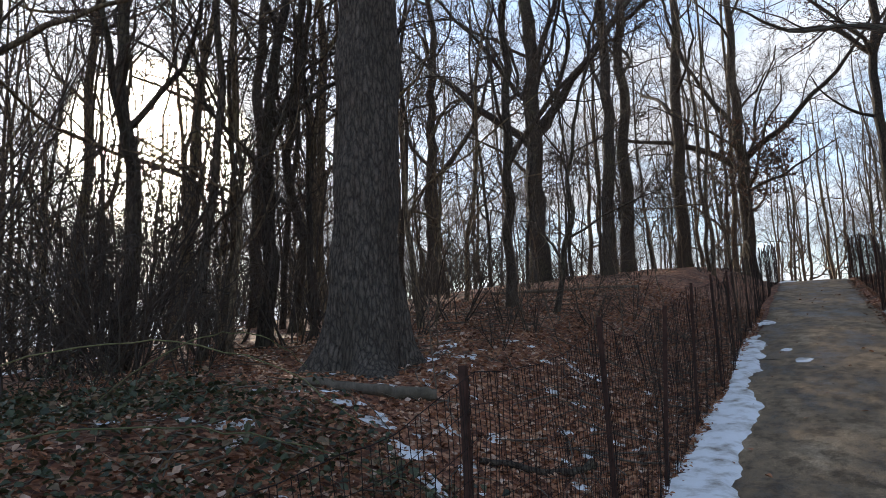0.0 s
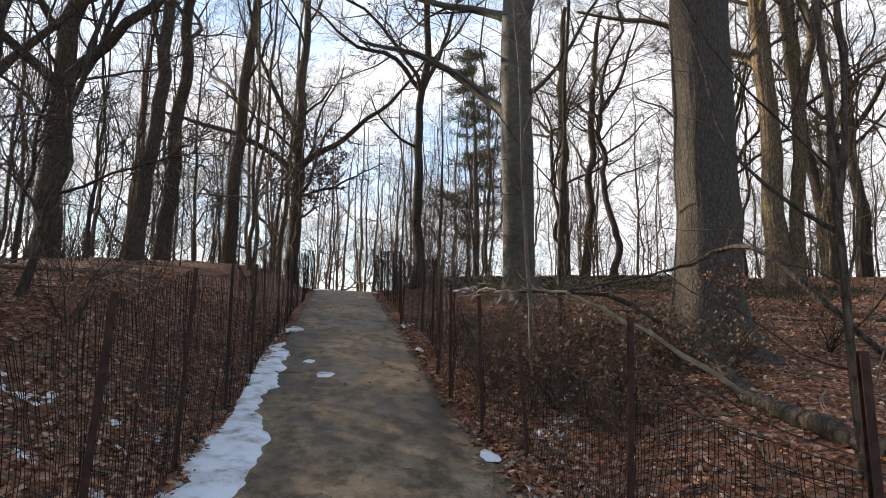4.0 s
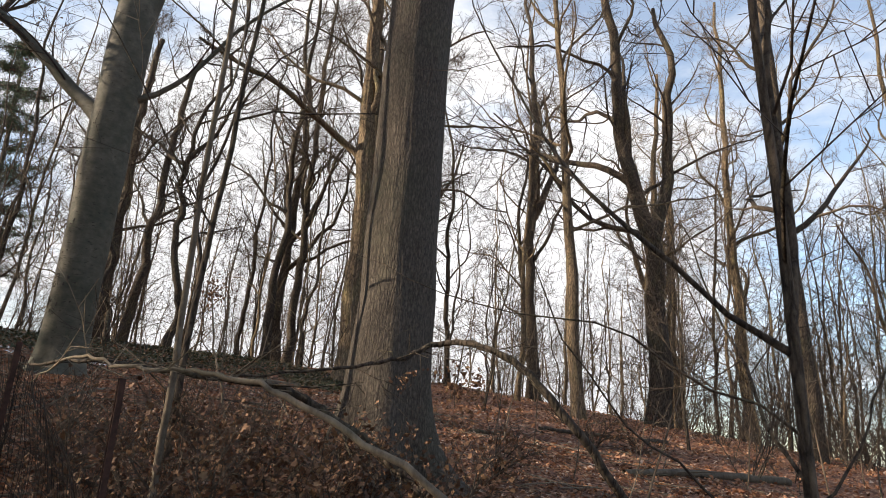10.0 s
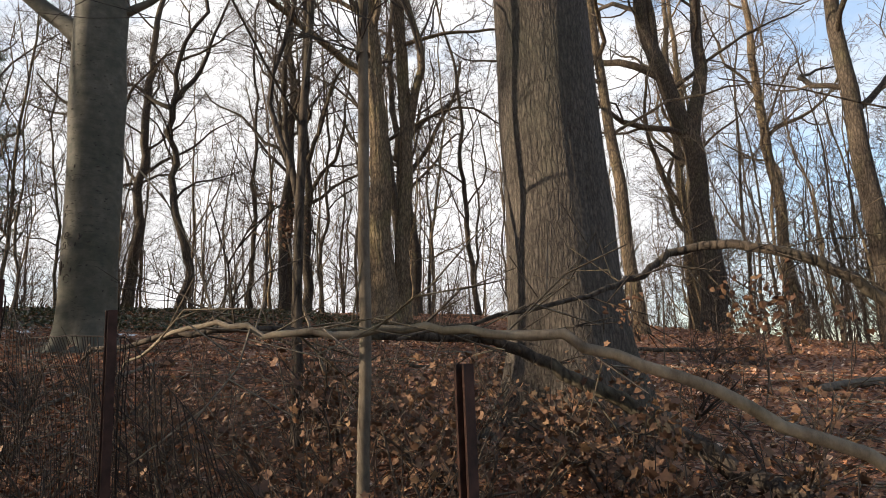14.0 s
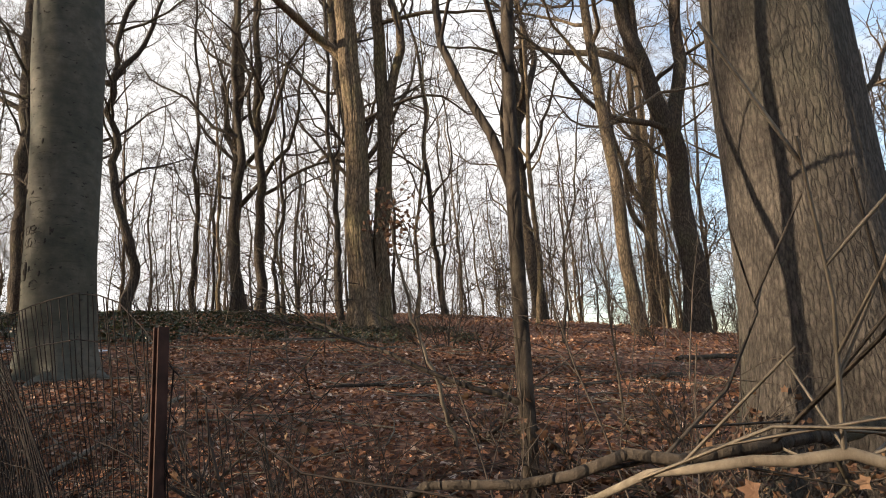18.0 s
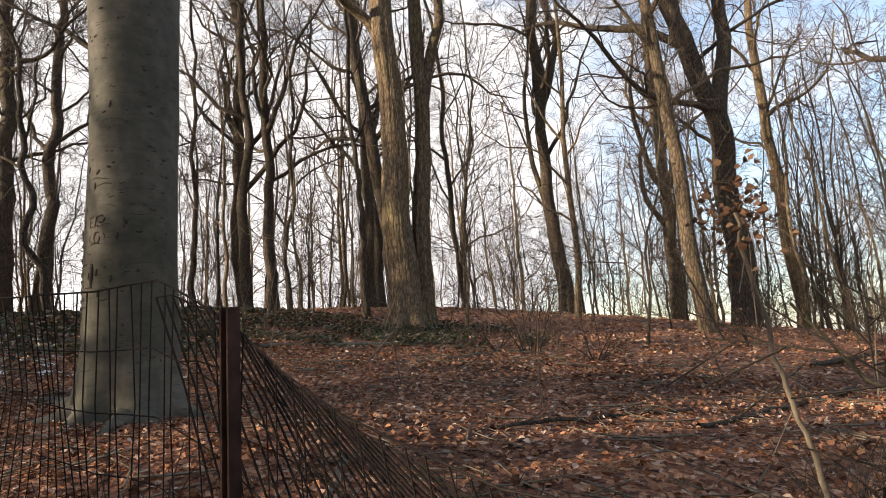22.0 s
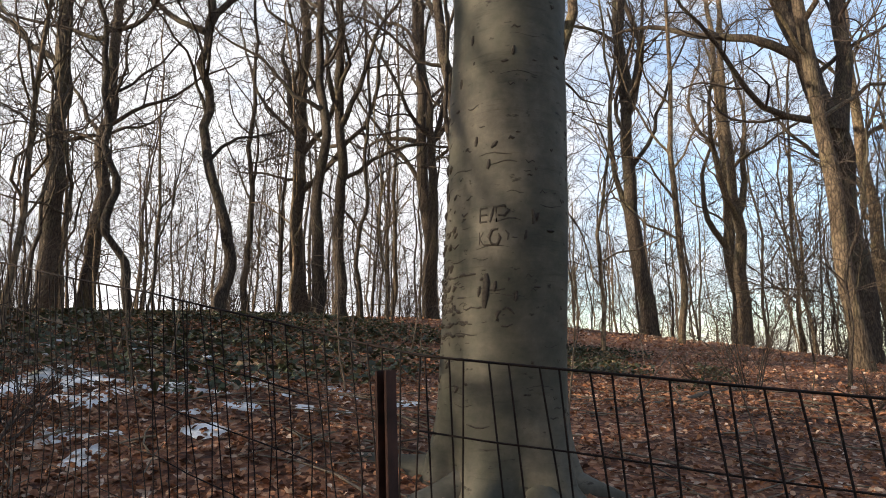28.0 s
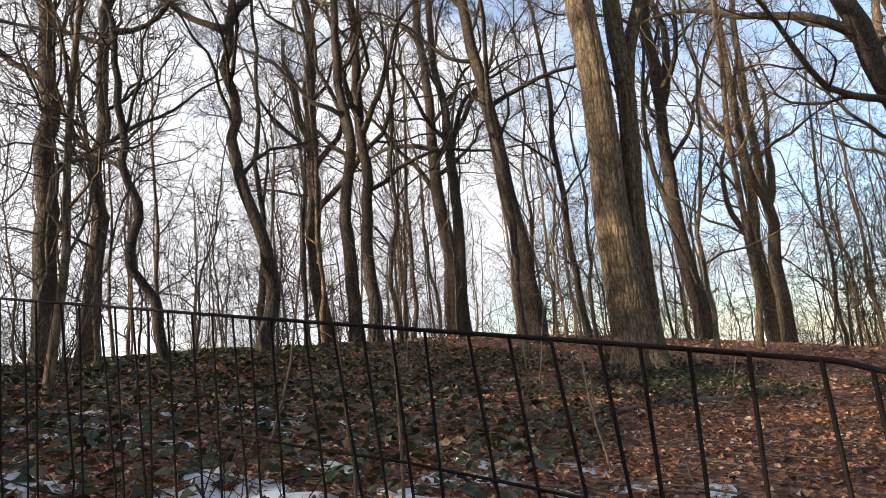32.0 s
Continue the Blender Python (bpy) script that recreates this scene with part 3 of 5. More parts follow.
# ---- fences: rusted posts with welded wire mesh ----
def post_mesh(h):
    s = Soup()
    w = 0.0098
    prof = np.array([(-w, -0.012), (-w, 0.012), (-w + 0.004, 0.012), (-0.004, -0.004), (0.004, -0.004), (w - 0.004, 0.012), (w, 0.012), (w, -0.012)])
    zs = np.linspace(-0.3, h, 9)
    s.grid(np.array([[(px * (1 + 0.04 * math.sin(z * 9)), py, z) for px, py in prof] for z in zs]))
    top = np.array([(px, py, h) for px, py in prof])
    s.quads([[top[0], top[1], top[2], top[3]], [top[0], top[3], top[4], top[7]], [top[4], top[5], top[6], top[7]]])
    for z in np.arange(0.15, h - 0.05, 0.1):
        s.tube([(0, -0.004, z), (0, -0.02, z + 0.004)], [0.007, 0.004], 5, True)
    return s.mesh("post", RUST, True)


def fence(name, label, x_of, posts, heights, leans, sag, folded=None, wire_top=None, gauge=1.0):
    """Posts at the given y; a sagging wire panel from each one to the next."""
    ob = tagged(new(name), label, "fence")
    ob.location = (x_of(posts[0]), posts[0], land(x_of(posts[0]), posts[0]))
    base = Vector(ob.location)
    for y, h, (lx, ly) in zip(posts, heights, leans):
        p = part("post", post_mesh(h - 0.02), ob, "", Vector((x_of(y), y, land(x_of(y), y))) - base)
        p.rotation_euler = (radians(-ly), radians(lx), radians(90))
    for k in range(len(posts) - 1):
        y0, y1 = posts[k], posts[k + 1]
        h0, h1 = heights[k] - 0.03, heights[k + 1] - 0.03
        droop, slant, bulge = sag[k % len(sag)] if len(sag) < len(posts) - 1 else sag[k]
        l0, l1 = leans[k][0], leans[k + 1][0]
        rng = random.Random(k + len(posts) * 7)

        def at(u, v):
            """A point of the mesh: u along, v up."""
            top = h0 + (h1 - h0) * u - droop * 4 * u * (1 - u) + 0.02 * noise.noise((u * 5, k, 2))
            uu = min(1.02, max(-0.02, u - slant * (1 - v) * u * (1 - u) * 2))
            if wire_top:
                top = wire_top(y0 + (y1 - y0) * u)
            y = y0 + (y1 - y0) * uu + 0.02 * noise.noise((u * 9, v * 5, k * 5 + 2))
            x = x_of(y) + 0.02 + math.tan(radians(l0 + (l1 - l0) * u)) * v * top + bulge * math.sin(math.pi * u) * math.sin(math.pi * v) + 0.03 * noise.noise((u * 6, v * 3, k * 3)) + 0.008 * noise.noise((u * 30, v * 8, k))
            return Vector((x, y, land(x_of(y), y) - 0.01 + v * top)) - base

        s = Soup()
        n = max(6, round((y1 - y0) / 0.034))
        for i in range(n + 1):
            u, j = i / n, rng.uniform(-0.012, 0.012)
            s.tube([at(u + j * math.sin(v * 9), v) for v in np.linspace(0, 1, 7)], [0.002 * gauge] * 7, 4)
        m = 11
        for j in range(m + 1):
            v = j / m
            r = gauge * (0.0024 if j == m else 0.0018)
            s.tube([at(u, v) for u in np.linspace(0, 1, 15)], [r] * 15, 4)
        part("wire_mesh", s.mesh("wire_mesh", WIRE), ob, "bent welded wire mesh")
    if folded:
        # a doubled, slumped flap of the same mesh, its strands fanning down and back
        y0, y1 = folded
        s, n = Soup(), 34

        def fan(u, v):
            y, s1 = y0 + (y1 - y0) * u, 1 - v
            foot = y - 1.1 + 0.75 * u
            yy = y + (foot - y) * (1 - (1 - s1) ** 1.8) + 0.015 * noise.noise((u * 8, v * 4, 3))
            xx = x_of(yy) + 0.035 + 0.05 * math.sin(v * 3.1) * math.sin(u * 3) + 0.02 * noise.noise((u * 6, v * 5, 8))
            low, top = land(x_of(yy), yy) - 0.02, land(x_of(y), y) + wire_top(y) - 0.035
            return Vector((xx, yy, low + (top - low) * v)) - base

        for i in range(n + 1):
            s.tube([fan(i / n, v) for v in np.linspace(0, 1, 9)], [0.0026] * 9, 4)
        for v in np.linspace(0.08, 1, 11):
            s.tube([fan(u, v) for u in np.linspace(0, 1, 18)], [0.0014] * 18, 4)
        part("wire_mesh", s.mesh("wire_mesh", WIRE), ob, "slumped doubled flap of wire mesh")
    return ob


def slack_wire(y0, y1, z0, z1, dip):
    """A loose strand that runs from a post's top to the next one."""
    pts = []
    for u in np.linspace(0, 1, 16):
        y = y0 + (y1 - y0) * u
        x = float(np.interp(y, RIGHT, RIGHT_X)) + 0.02 + 0.03 * math.sin(u * 7)
        pts.append((x, y, land(x, y) + z0 + (z1 - z0) * u - dip * 4 * u * (1 - u)))
    s = Soup()
    s.tube(pts, [0.0022] * 16, 5)
    tagged(new("loose_wire", s.mesh("loose_wire", WIRE)), "loose rusty strand of wire sagging between two posts", "wire", "loose fence wires")


RIGHT = [3.3, 4.74, 6.5, 7.24, 8.38, 9.66, 11.36, 12.69, 14.09, 15.72, 17.3, 18.8, 20.3, 21.8, 23.3, 24.8, 26.3]
RIGHT_X = [1.2, 1.24, 1.3, 1.14, 1.07, 1.13, 1.31, 1.31, 1.1, 1.21, 1.22, 1.2, 1.2, 1.2, 1.2, 1.2, 1.2]
WIRE_Y = (3.3, 4.74, 5.6, 6.5, 7.4, 8.38, 8.8, 9.3, 9.66, 9.86, 10.1, 10.25, 10.5, 10.7, 10.9, 11.1, 11.25, 11.4, 11.55, 11.75, 12.1, 12.69, 13.5, 14.09, 14.8, 15.25, 15.7, 15.95, 16.5, 17.3, 18.8, 26.3)
WIRE_H = (0.84, 0.8, 0.72, 0.62, 0.6, 1.06, 1.03, 0.98, 1.1, 1.22, 1.24, 1.21, 1.16, 1.12, 1.1, 1.14, 1.19, 1.27, 1.31, 1.28, 1.25, 1.23, 1.18, 1.17, 1.2, 1.21, 1.23, 1.28, 1.29, 1.31, 1.3, 1.28)
fence("fence", "rusted steel posts with sagging dark wire mesh along the path", lambda y: float(np.interp(y, RIGHT, RIGHT_X)), RIGHT,
      [1.15, 1.16, 0.8, 1.1, 1.14, 1.2, 1.28, 1.24, 1.16, 1.28, 1.3, 1.3, 1.3, 1.3, 1.3, 1.3, 1.3],
      [(2, 1), (1, -1), (5, 4), (-2, 3), (0, 1), (1, -1), (-1, 1), (0, -1), (1, 1), (0, 0), (3, 2), (-2, 3), (2, 1), (0, 2), (1, 2), (2, 0), (0, 1)],
      [(0.05, 0, 0), (0.08, 0.1, 0.04), (0.1, 0.25, 0.06), (0.1, 0.2, 0.1), (0.04, 0.3, 0.08), (0.02, 0.4, 0.05), (-0.04, -0.3, 0.06), (0.0, 0.2, 0.04), (-0.02, 0.1, 0.05), (-0.06, 0.05, 0.03), (0.04, 0, 0), (0.05, 0, 0), (0.03, 0, 0), (0.05, 0, 0), (0.03, 0, 0), (0.03, 0, 0)], (10.86, 11.6),
      lambda y: float(np.interp(y, WIRE_Y, WIRE_H)), 0.78)
for y0, y1, z0, z1, dip in ((4.74, 3.3, 1.1, 0.86, 0.06), (4.74, 3.3, 0.98, 0.8, 0.1), (6.5, 4.74, 0.75, 1.02, 0.12)):
    slack_wire(y0, y1, z0, z1, dip)
LEFT = [-1.2, 0.35, 1.86, 3.29, 4.53, 6.22, 7.7, 9.2, 10.7, 12.2, 13.7, 15.2, 16.7, 18.2, 19.7, 21.2, 22.7, 24.2, 25.7]
fence("fence", "rusted steel posts with dark wire mesh beside the snowy verge", lambda y: -0.93 - 0.03 * math.sin(y * 1.3), LEFT,
      [1.15, 1.1, 1.12, 1.2, 1.2, 1.25, 1.25, 1.2, 1.2, 1.25, 1.2, 1.2, 1.25, 1.2, 1.25, 1.25, 1.25, 1.25, 1.25],
      [(1, 2), (0, 0), (0, 1), (-2, 1), (-2, -4), (-1, -2), (1, 1), (-3, 0), (0, 2), (-1, 1), (-2, 1), (0, 2), (1, 0), (-1, 1), (0, 1), (1, 0), (0, 1), (1, 1), (0, 0)],
      [(0.06, 0.05, 0.02), (0.1, 0, 0.03), (0.07, 0.1, 0.03), (0.12, -0.1, 0.04), (0.05, 0.05, 0.02)], gauge=0.72)


# ---- the trees that stand out ----
RT, LT = np.array((0.57, -0.82, 0.0)), np.array((-0.57, 0.82, 0.0))
UP = np.array((0, 0, 1.0))
tree(-3.68, 5.1, 0.35, 20, "massive old oak trunk with deeply furrowed grey-brown bark", 11, (0.2, 0.3), (), 0.5, BARK_OLD, TWIG, 190, 110, 1.5, 0.02, 0.02, name="oak_tree", top=0.42, kink=0.03, burr=0.05)
tree(4.02, 8.7, 0.385, 20, "massive oak trunk with ridged grey bark beside the fence", 12, (-0.15, 0.15), (), 0.55, BARK_DEEP, TWIG, 190, 110, 1.4, 0.008, 0.02, name="oak_tree", top=0.38, kink=0.03)
tree(11.8, 18.25, 0.34, 19, "double-stemmed oak with sunlit furrowed bark and root flare", 13, (-0.4, 0.5), ((6.4, LT * 0.9 + UP * 0.8, 6, 0.12), (5.0, RT * 0.55 + UP * 0.9, 7.5, 0.13, 1), (7.6, RT * 0.3 + UP, 5, 0.1)), 0.5, BARK_PALE_SUNLIT, TWIG, 90, 80, 1.3, 0.03, 0.04,
     stems=((0.42, -0.2, 0.2, (0.3, -0.1)),), kink=0.06, name="oak_tree")
tree(19.2, 12.8, 0.36, 19, "stout oak forking into two heavy limbs", 14, (-0.3, 0.3), ((5.7, RT * 0.5 + UP, 9, 0.23), (4.6, LT * 0.5 + UP * 0.8, 3.5, 0.06), (7.6, LT * 0.9 + UP * 0.7, 6, 0.13), (8.2, RT * 0.3 + UP, 6, 0.12)), 0.42, BARK, TWIG, 48, 44, 0.7, 0.02, 0.05, name="oak_tree",
     bows=((4.5, 0.05), (5.7, 0.0), (10, -1.0), (19, -1.8)))
tree(20.6, 18.1, 0.26, 18, "tall forked tree with dark upright limbs", 15, (-0.3, 0.8), ((7.0, RT * 0.55 + UP, 6.5, 0.16), (7.2, LT * 0.2 + UP, 6, 0.13), (3.2, LT * 0.55 + UP, 7.5, 0.1)), 0.4, BARK, TWIG, 20, 30, 0.5)
tree(14.9, 13.0, 0.17, 17, "slim leaning tree with orange sunlit bark", 16, (-0.8, 1.0), (), 0.4, BARK_PALE_SUNLIT, TWIG_PALE, 18, 26, 0.4, bend=0.02, kink=0.08)
tree(24.4, 11.8, 0.23, 18, "slightly curving pale-barked woodland tree", 17, (-0.4, 0.5), (), 0.4, BARK_PALE_SUNLIT, TWIG_PALE, 16, 24, 0.4, bend=0.05)
tree(17.5, 8.4, 0.27, 18, "tall straight sunlit woodland tree", 18, (-0.4, 0.6), (), 0.4, BARK, TWIG_PALE, 18, 26, 0.4, bend=0.02, kink=0.06)
tree(14.8, 25.2, 0.19, 17, "slender dark forest tree", 19, (-0.1, 0.1), ((5.5, RT * 0.7 + UP, 5, 0.09), (6.0, LT * 0.6 + UP, 5, 0.08)), 0.36)
tree(13.65, 25.0, 0.17, 18, "slender straight forest tree", 20, (0.1, 0.1), (), 0.4)
tree(13.9, 20.9, 0.085, 16, "slender tree behind the double oak", 21, (-0.3, 0.4), (), 0.4)
tree(19.2, 21.0, 0.11, 15, "slender leaning woodland tree", 22, (-0.8, 0.9), (), 0.35, bend=0.12)
tree(26.9, 16.1, 0.27, 17, "forked woodland tree with spreading sunlit crown", 23, (0, 0), ((5.4, LT * 0.5 + UP, 6, 0.14), (5.6, RT * 0.5 + UP, 6, 0.14)), 0.45, BARK_PALE_SUNLIT, TWIG_PALE, 16, 24)
tree(29.8, 16.5, 0.3, 18, "forked woodland tree with pale limbs", 24, (-0.2, 0.3), ((5.0, LT * 0.6 + UP, 6, 0.14),), 0.45, BARK_PALE_SUNLIT, TWIG_PALE, 16, 24)
tree(10.35, 31.6, 0.3, 14, "broken-topped dark tree with a second stem", 25, (-0.1, 0.1), ((7.2, LT + UP * 0.5, 4, 0.1),), 0.5, stems=((0.9, -0.3, 0.24, (0.8, 0.3)),), top=0.4)
tree(8.15, 24.8, 0.09, 11, "thin crooked sapling with bent branches", 26, (-0.3, 0.3), ((5.8, RT * 1.0 + UP * 0.3, 3.5, 0.05), (5.6, LT * 1.0 + UP * 0.2, 3.0, 0.05)), 0.4, bend=0.22, sides=10, kink=0.3, bows=((2.5, -0.3), (4.5, -0.7), (5.6, -0.5), (6.6, -0.9), (11, -0.6)))
tree(9.5, 24.0, 0.13, 13, "crooked dark tree with a kinked stem", 27, (-0.2, 0.2), ((6.0, LT + UP * 0.4, 4.5, 0.07), (6.2, RT * 0.7 + UP, 4, 0.08), (3.2, RT * 0.8 + UP * 0.7, 2.5, 0.04)), 0.4, bend=0.24, sides=12, kink=0.3, bows=((2, 0.12), (4, -0.25), (6, -0.1), (7.4, 0.4), (13, 0.2)))
tree(16.0, 27.6, 0.25, 18, "sturdy dark forest tree with crooked rising limbs", 28, (-0.4, 0.4), ((6, LT * 0.6 + UP, 5, 0.12), (5.2, RT * 0.6 + UP * 0.9, 5, 0.1), (4.4, LT * 0.9 + UP * 0.3, 2.5, 0.05)), 0.36, bend=0.1)
tree(21.6, 26.3, 0.3, 19, "sturdy grey forest tree with a broad fork", 29, (-0.4, 0.5), ((6.5, RT * 0.8 + UP * 0.9, 6, 0.13), (5.2, LT * 0.4 + UP, 5, 0.1)), 0.45, sides=16)
tree(15.2, 29.2, 0.11, 15, "slender dark forest tree", 30, (0, 0), (), 0.35, bend=0.12)
tree(15.0, 24.6, 0.075, 12, "thin crooked understorey tree", 31, (0.2, 0.1), (), 0.3, bend=0.15)
tree(19.2, 24.8, 0.21, 18, "slim forked grey tree", 32, (-0.2, 0.2), ((6.0, RT * 0.5 + UP, 5, 0.1),), 0.4)
tree(15.9, 21.3, 0.24, 18, "tall dark tree leaning over the slope", 33, (-1.3, 1.6), (), 0.45, BARK, TWIG, 18, 26, 0.4)
tree(2.2, 21.5, 0.17, 17, "slender dark tree above the path's crest", 35, (0.1, 0.1), ((6.2, np.array((0.5, 0, 1)), 5, 0.08), (6.2, np.array((-0.6, 0, 1)), 5, 0.08), (4.3, np.array((-1, 0, 0.5)), 2.2, 0.05)), 0.5, BARK, TWIG, 16, 26, 0.4)
tree(-7.6, 20.3, 0.36, 19, "large dark tree with wide ascending limbs", 36, (0, 0), ((4.9, np.array((0.85, 0.1, 0.9)), 9, 0.17), (4.5, np.array((-0.8, 0.1, 1)), 8, 0.15), (6.6, np.array((0.5, 0.0, 1)), 7, 0.12), (3.6, np.array((-0.9, 0.2, 0.5)), 4, 0.07)), 0.36, BARK, TWIG, 28, 34, 0.6)
tree(-5.1, 19.3, 0.21, 19, "tall slim dark trunk leaning slightly", 37, (0.9, 0), (), 0.42, BARK, TWIG, 16, 26, 0.4)
tree(-5.3, 22.4, 0.25, 19, "tall dark trunk of a close pair", 38, (0.8, 0), (), 0.45, BARK, TWIG, 16, 26, 0.4)
tree(-4.5, 29.5, 0.33, 19, "tall trunk with a stub and high limbs", 39, (0.4, 0), ((3.2, np.array((0.4, 0, 0.9)), 0.6, 0.14),), 0.42, BARK, TWIG, 16, 26, 0.5)
tan_oak = tree(-2.0, 29.5, 0.3, 17, "spreading oak beyond the crest", 40, (0, 0), ((4.5, np.array((-1, 0, 0.8)), 7, 0.16), (5.0, np.array((0.9, 0, 0.8)), 7, 0.14), (6.3, np.array((-0.5, 0, 1)), 6, 0.12), (3.6, np.array((0.9, 0.2, 0.3)), 4, 0.07)), 0.3, BARK, TWIG, 20, 30, 0.5, name="oak_tree")
young_oak = tree(-1.75, 26.6, 0.07, 8, "young oak that keeps its tan dead leaves", 49, (0.1, 0), (), 0.25, BARK, TWIG, 10, 20, 0.4, name="oak_tree")
tree(-13.2, 23.0, 0.27, 18, "forked dark woodland tree", 41, (0.3, 0), ((4.6, np.array((0.9, 0.3, 1)), 7, 0.13),), 0.4)
tree(-8.0, 9.0, 0.11, 13, "slim young dark tree in the thicket", 42, (0.3, 0.1), (), 0.3)
tree(-6.4, 6.6, 0.1, 12, "slim young tree in the thicket", 43, (0.2, 0), ((3.0, np.array((0.7, 0.5, 0.8)), 3, 0.05),), 0.3)
tree(-7.2, 5.0, 0.11, 13, "slim young tree with crooked branches", 44, (-0.3, 0.2), (), 0.3, bend=0.12)
tree(-12.0, 12.0, 0.17, 16, "dark woodland tree against the low sun", 45, (0.4, 0), (), 0.35)
tree(-9.5, 13.8, 0.13, 15, "slender woodland tree against the low sun", 46, (0.1, 0), (), 0.35)
tree(-4.6, 10.8, 0.1, 12, "crooked slender tree behind the old oak", 47, (0.5, 0.3), ((2.6, np.array((0.8, 0.2, 1)), 5, 0.06),), 0.35, bend=0.15)
tree(-3.3, 9.4, 0.05, 6, "thin leaning brushy sapling", 48, (1.2, 0.2), (), 0.2, sides=8)


def beech():
    """The smooth grey beech, with old carvings and knots."""
    rng = np.random.default_rng(7)
    x, y = 3.61, 15.11
    z = land(x, y)
    ob = tagged(new("beech_tree"), "smooth grey-green beech trunk with carved letters and dark scars", "tree", "bare winter trees")
    ob.location = (x, y, z)
    h, rows = 18, 80
    zz = np.linspace(0, 1, rows) ** 1.4 * h
    zz[0] = -0.3
    line = np.stack([0.012 * np.sin(zz) - 0.04 * np.clip(zz, 0, 5), 0.012 * np.cos(zz * 0.8) - 0.055 * np.clip(zz, 0, 5), zz], 1)
    radii = 0.35 * (1 - 0.45 * np.clip(zz / h, 0, 1))
    wood, fine, own = Soup(), Soup(), []
    skin = trunk_rings(rng, line, radii, 64, 1.2, 0.0, 0.02, 0.21)
    wood.grid(skin)
    for lz, way, length, lr in ((3.85, LT * 0.75 + UP * 0.8, 4.6, 0.13), (5.7, RT * 0.35 + UP, 6, 0.16), (4.4, RT * 0.8 + np.array((0.3, 0.2, 0.5)), 4.5, 0.05), (6.6, RT * 0.6 + UP, 6, 0.13), (6.2, LT * 0.7 + UP * 0.6, 5, 0.11)):
        i = int(np.searchsorted(zz, lz)) - 1
        sub = wander(rng, line[i], way, length, 14, 0.1, 0.02)
        rr = np.linspace(lr, lr * 0.25, len(sub))
        rr[:2] *= 1.3
        own.append(Soup())
        own[-1].tube(sub, rr, 14)
        sprout(rng, fine, fine, sub, rr, 0, ((9, 0.2, 0.98, 0.42, 48, 0.18, 0.0), *RICH[2:]))
    sprout(rng, wood, fine, line, radii, 0, ((8, 0.45, 0.97, 0.36, 48, 0.16, 0.04), *RICH[1:]), own)
    part("trunk", wood.mesh("trunk", BEECH), ob)
    for limb in own:
        part("limb", limb.mesh("limb", BEECH), ob)
    tagged(part("crown", fine.mesh("crown", TWIG), ob, "fine bare twigs"), kind="stuff")

    # scars lie on the bark: turn is measured round the trunk from the side that faces the fence
    def on(turn, up):
        col = ((180 + turn) % 360) / 360 * 64
        j, g = int(col), col - int(col)
        i = int(np.searchsorted(zz, up)) - 1
        f = (up - zz[i]) / (zz[i + 1] - zz[i])
        ring = skin[i] + (skin[i + 1] - skin[i]) * f
        return ring[j] * (1 - g) + ring[(j + 1) % 64] * g

    def stroke(pts, width, name="carving"):
        s, run = Soup(), []
        for a, up in pts:
            p = on(a, up)
            inward = np.array((line_at(up)[0] - p[0], line_at(up)[1] - p[1], 0.0))
            run.append(p + inward / np.linalg.norm(inward) * width * 0.22)
        s.tube(run, [width * 0.6] + [width] * (len(pts) - 2) + [width * 0.6], 6)
        part(name, s.mesh(name, SCAR), ob, "dark healed carving" if name == "carving" else "dark bark scar")

    def line_at(up):
        i = int(np.searchsorted(zz, up)) - 1
        return line[i]

    c, u = CARVE
    k = 9.0
    stroke([(c - 2 * k, u + 0.07), (c - 2.0 * k, u)], 0.009)
    for dz in (0.07, 0.035, 0.0):
        stroke([(c - 2 * k, u + dz), (c - 1.2 * k, u + dz)], 0.009)
    stroke([(c - 0.3 * k, u - 0.005), (c - 0.4 * k, u + 0.07), (c + 0.4 * k, u + 0.075), (c + 0.8 * k, u + 0.05), (c + 0.4 * k, u + 0.025), (c - 0.2 * k, u + 0.03)], 0.009)
    stroke([(c - 0.2 * k, u - 0.04), (c - 0.7 * k, u - 0.045), (c - 1.0 * k, u - 0.08), (c - 0.7 * k, u - 0.115), (c - 0.2 * k, u - 0.12), (c + 0.05 * k, u - 0.085), (c - 0.2 * k, u - 0.04)], 0.009)
    stroke([(c + 0.5 * k, u - 0.05), (c + 0.8 * k, u - 0.07), (c + 0.7 * k, u - 0.1)], 0.006)
    kr = random.Random(3)
    for _ in range(150):
        a, up = kr.uniform(-80, 100), kr.uniform(0.25, 3.8)
        da, du = kr.uniform(1.5, 8), kr.uniform(-0.02, 0.02)
        stroke([(a, up), (a + da * 0.3, up + du), (a + da * 0.7, up + du * 0.2), (a + da, up + du * 0.6)], kr.choice((0.003, 0.004, 0.006, 0.009)), "scar")
    for _ in range(70):
        a, up = kr.uniform(-80, -8), kr.uniform(0.6, 1.45)
        da = kr.uniform(2, 12)
        stroke([(a, up), (a + da * 0.4, up + kr.uniform(-0.012, 0.012)), (a + da, up + kr.uniform(-0.01, 0.01))], kr.choice((0.003, 0.005, 0.008)), "scar")
    for _ in range(46):
        a, up = kr.uniform(-62, -14), kr.choice((0.78, 0.83, 0.9, 0.95, 1.02, 1.07)) + kr.uniform(-0.012, 0.012)
        da = kr.uniform(4, 15)
        stroke([(a, up), (a + da * 0.3, up + kr.uniform(-0.01, 0.01)), (a + da * 0.7, up + kr.uniform(-0.01, 0.01)), (a + da, up)], kr.choice((0.005, 0.007, 0.01)), "scar")
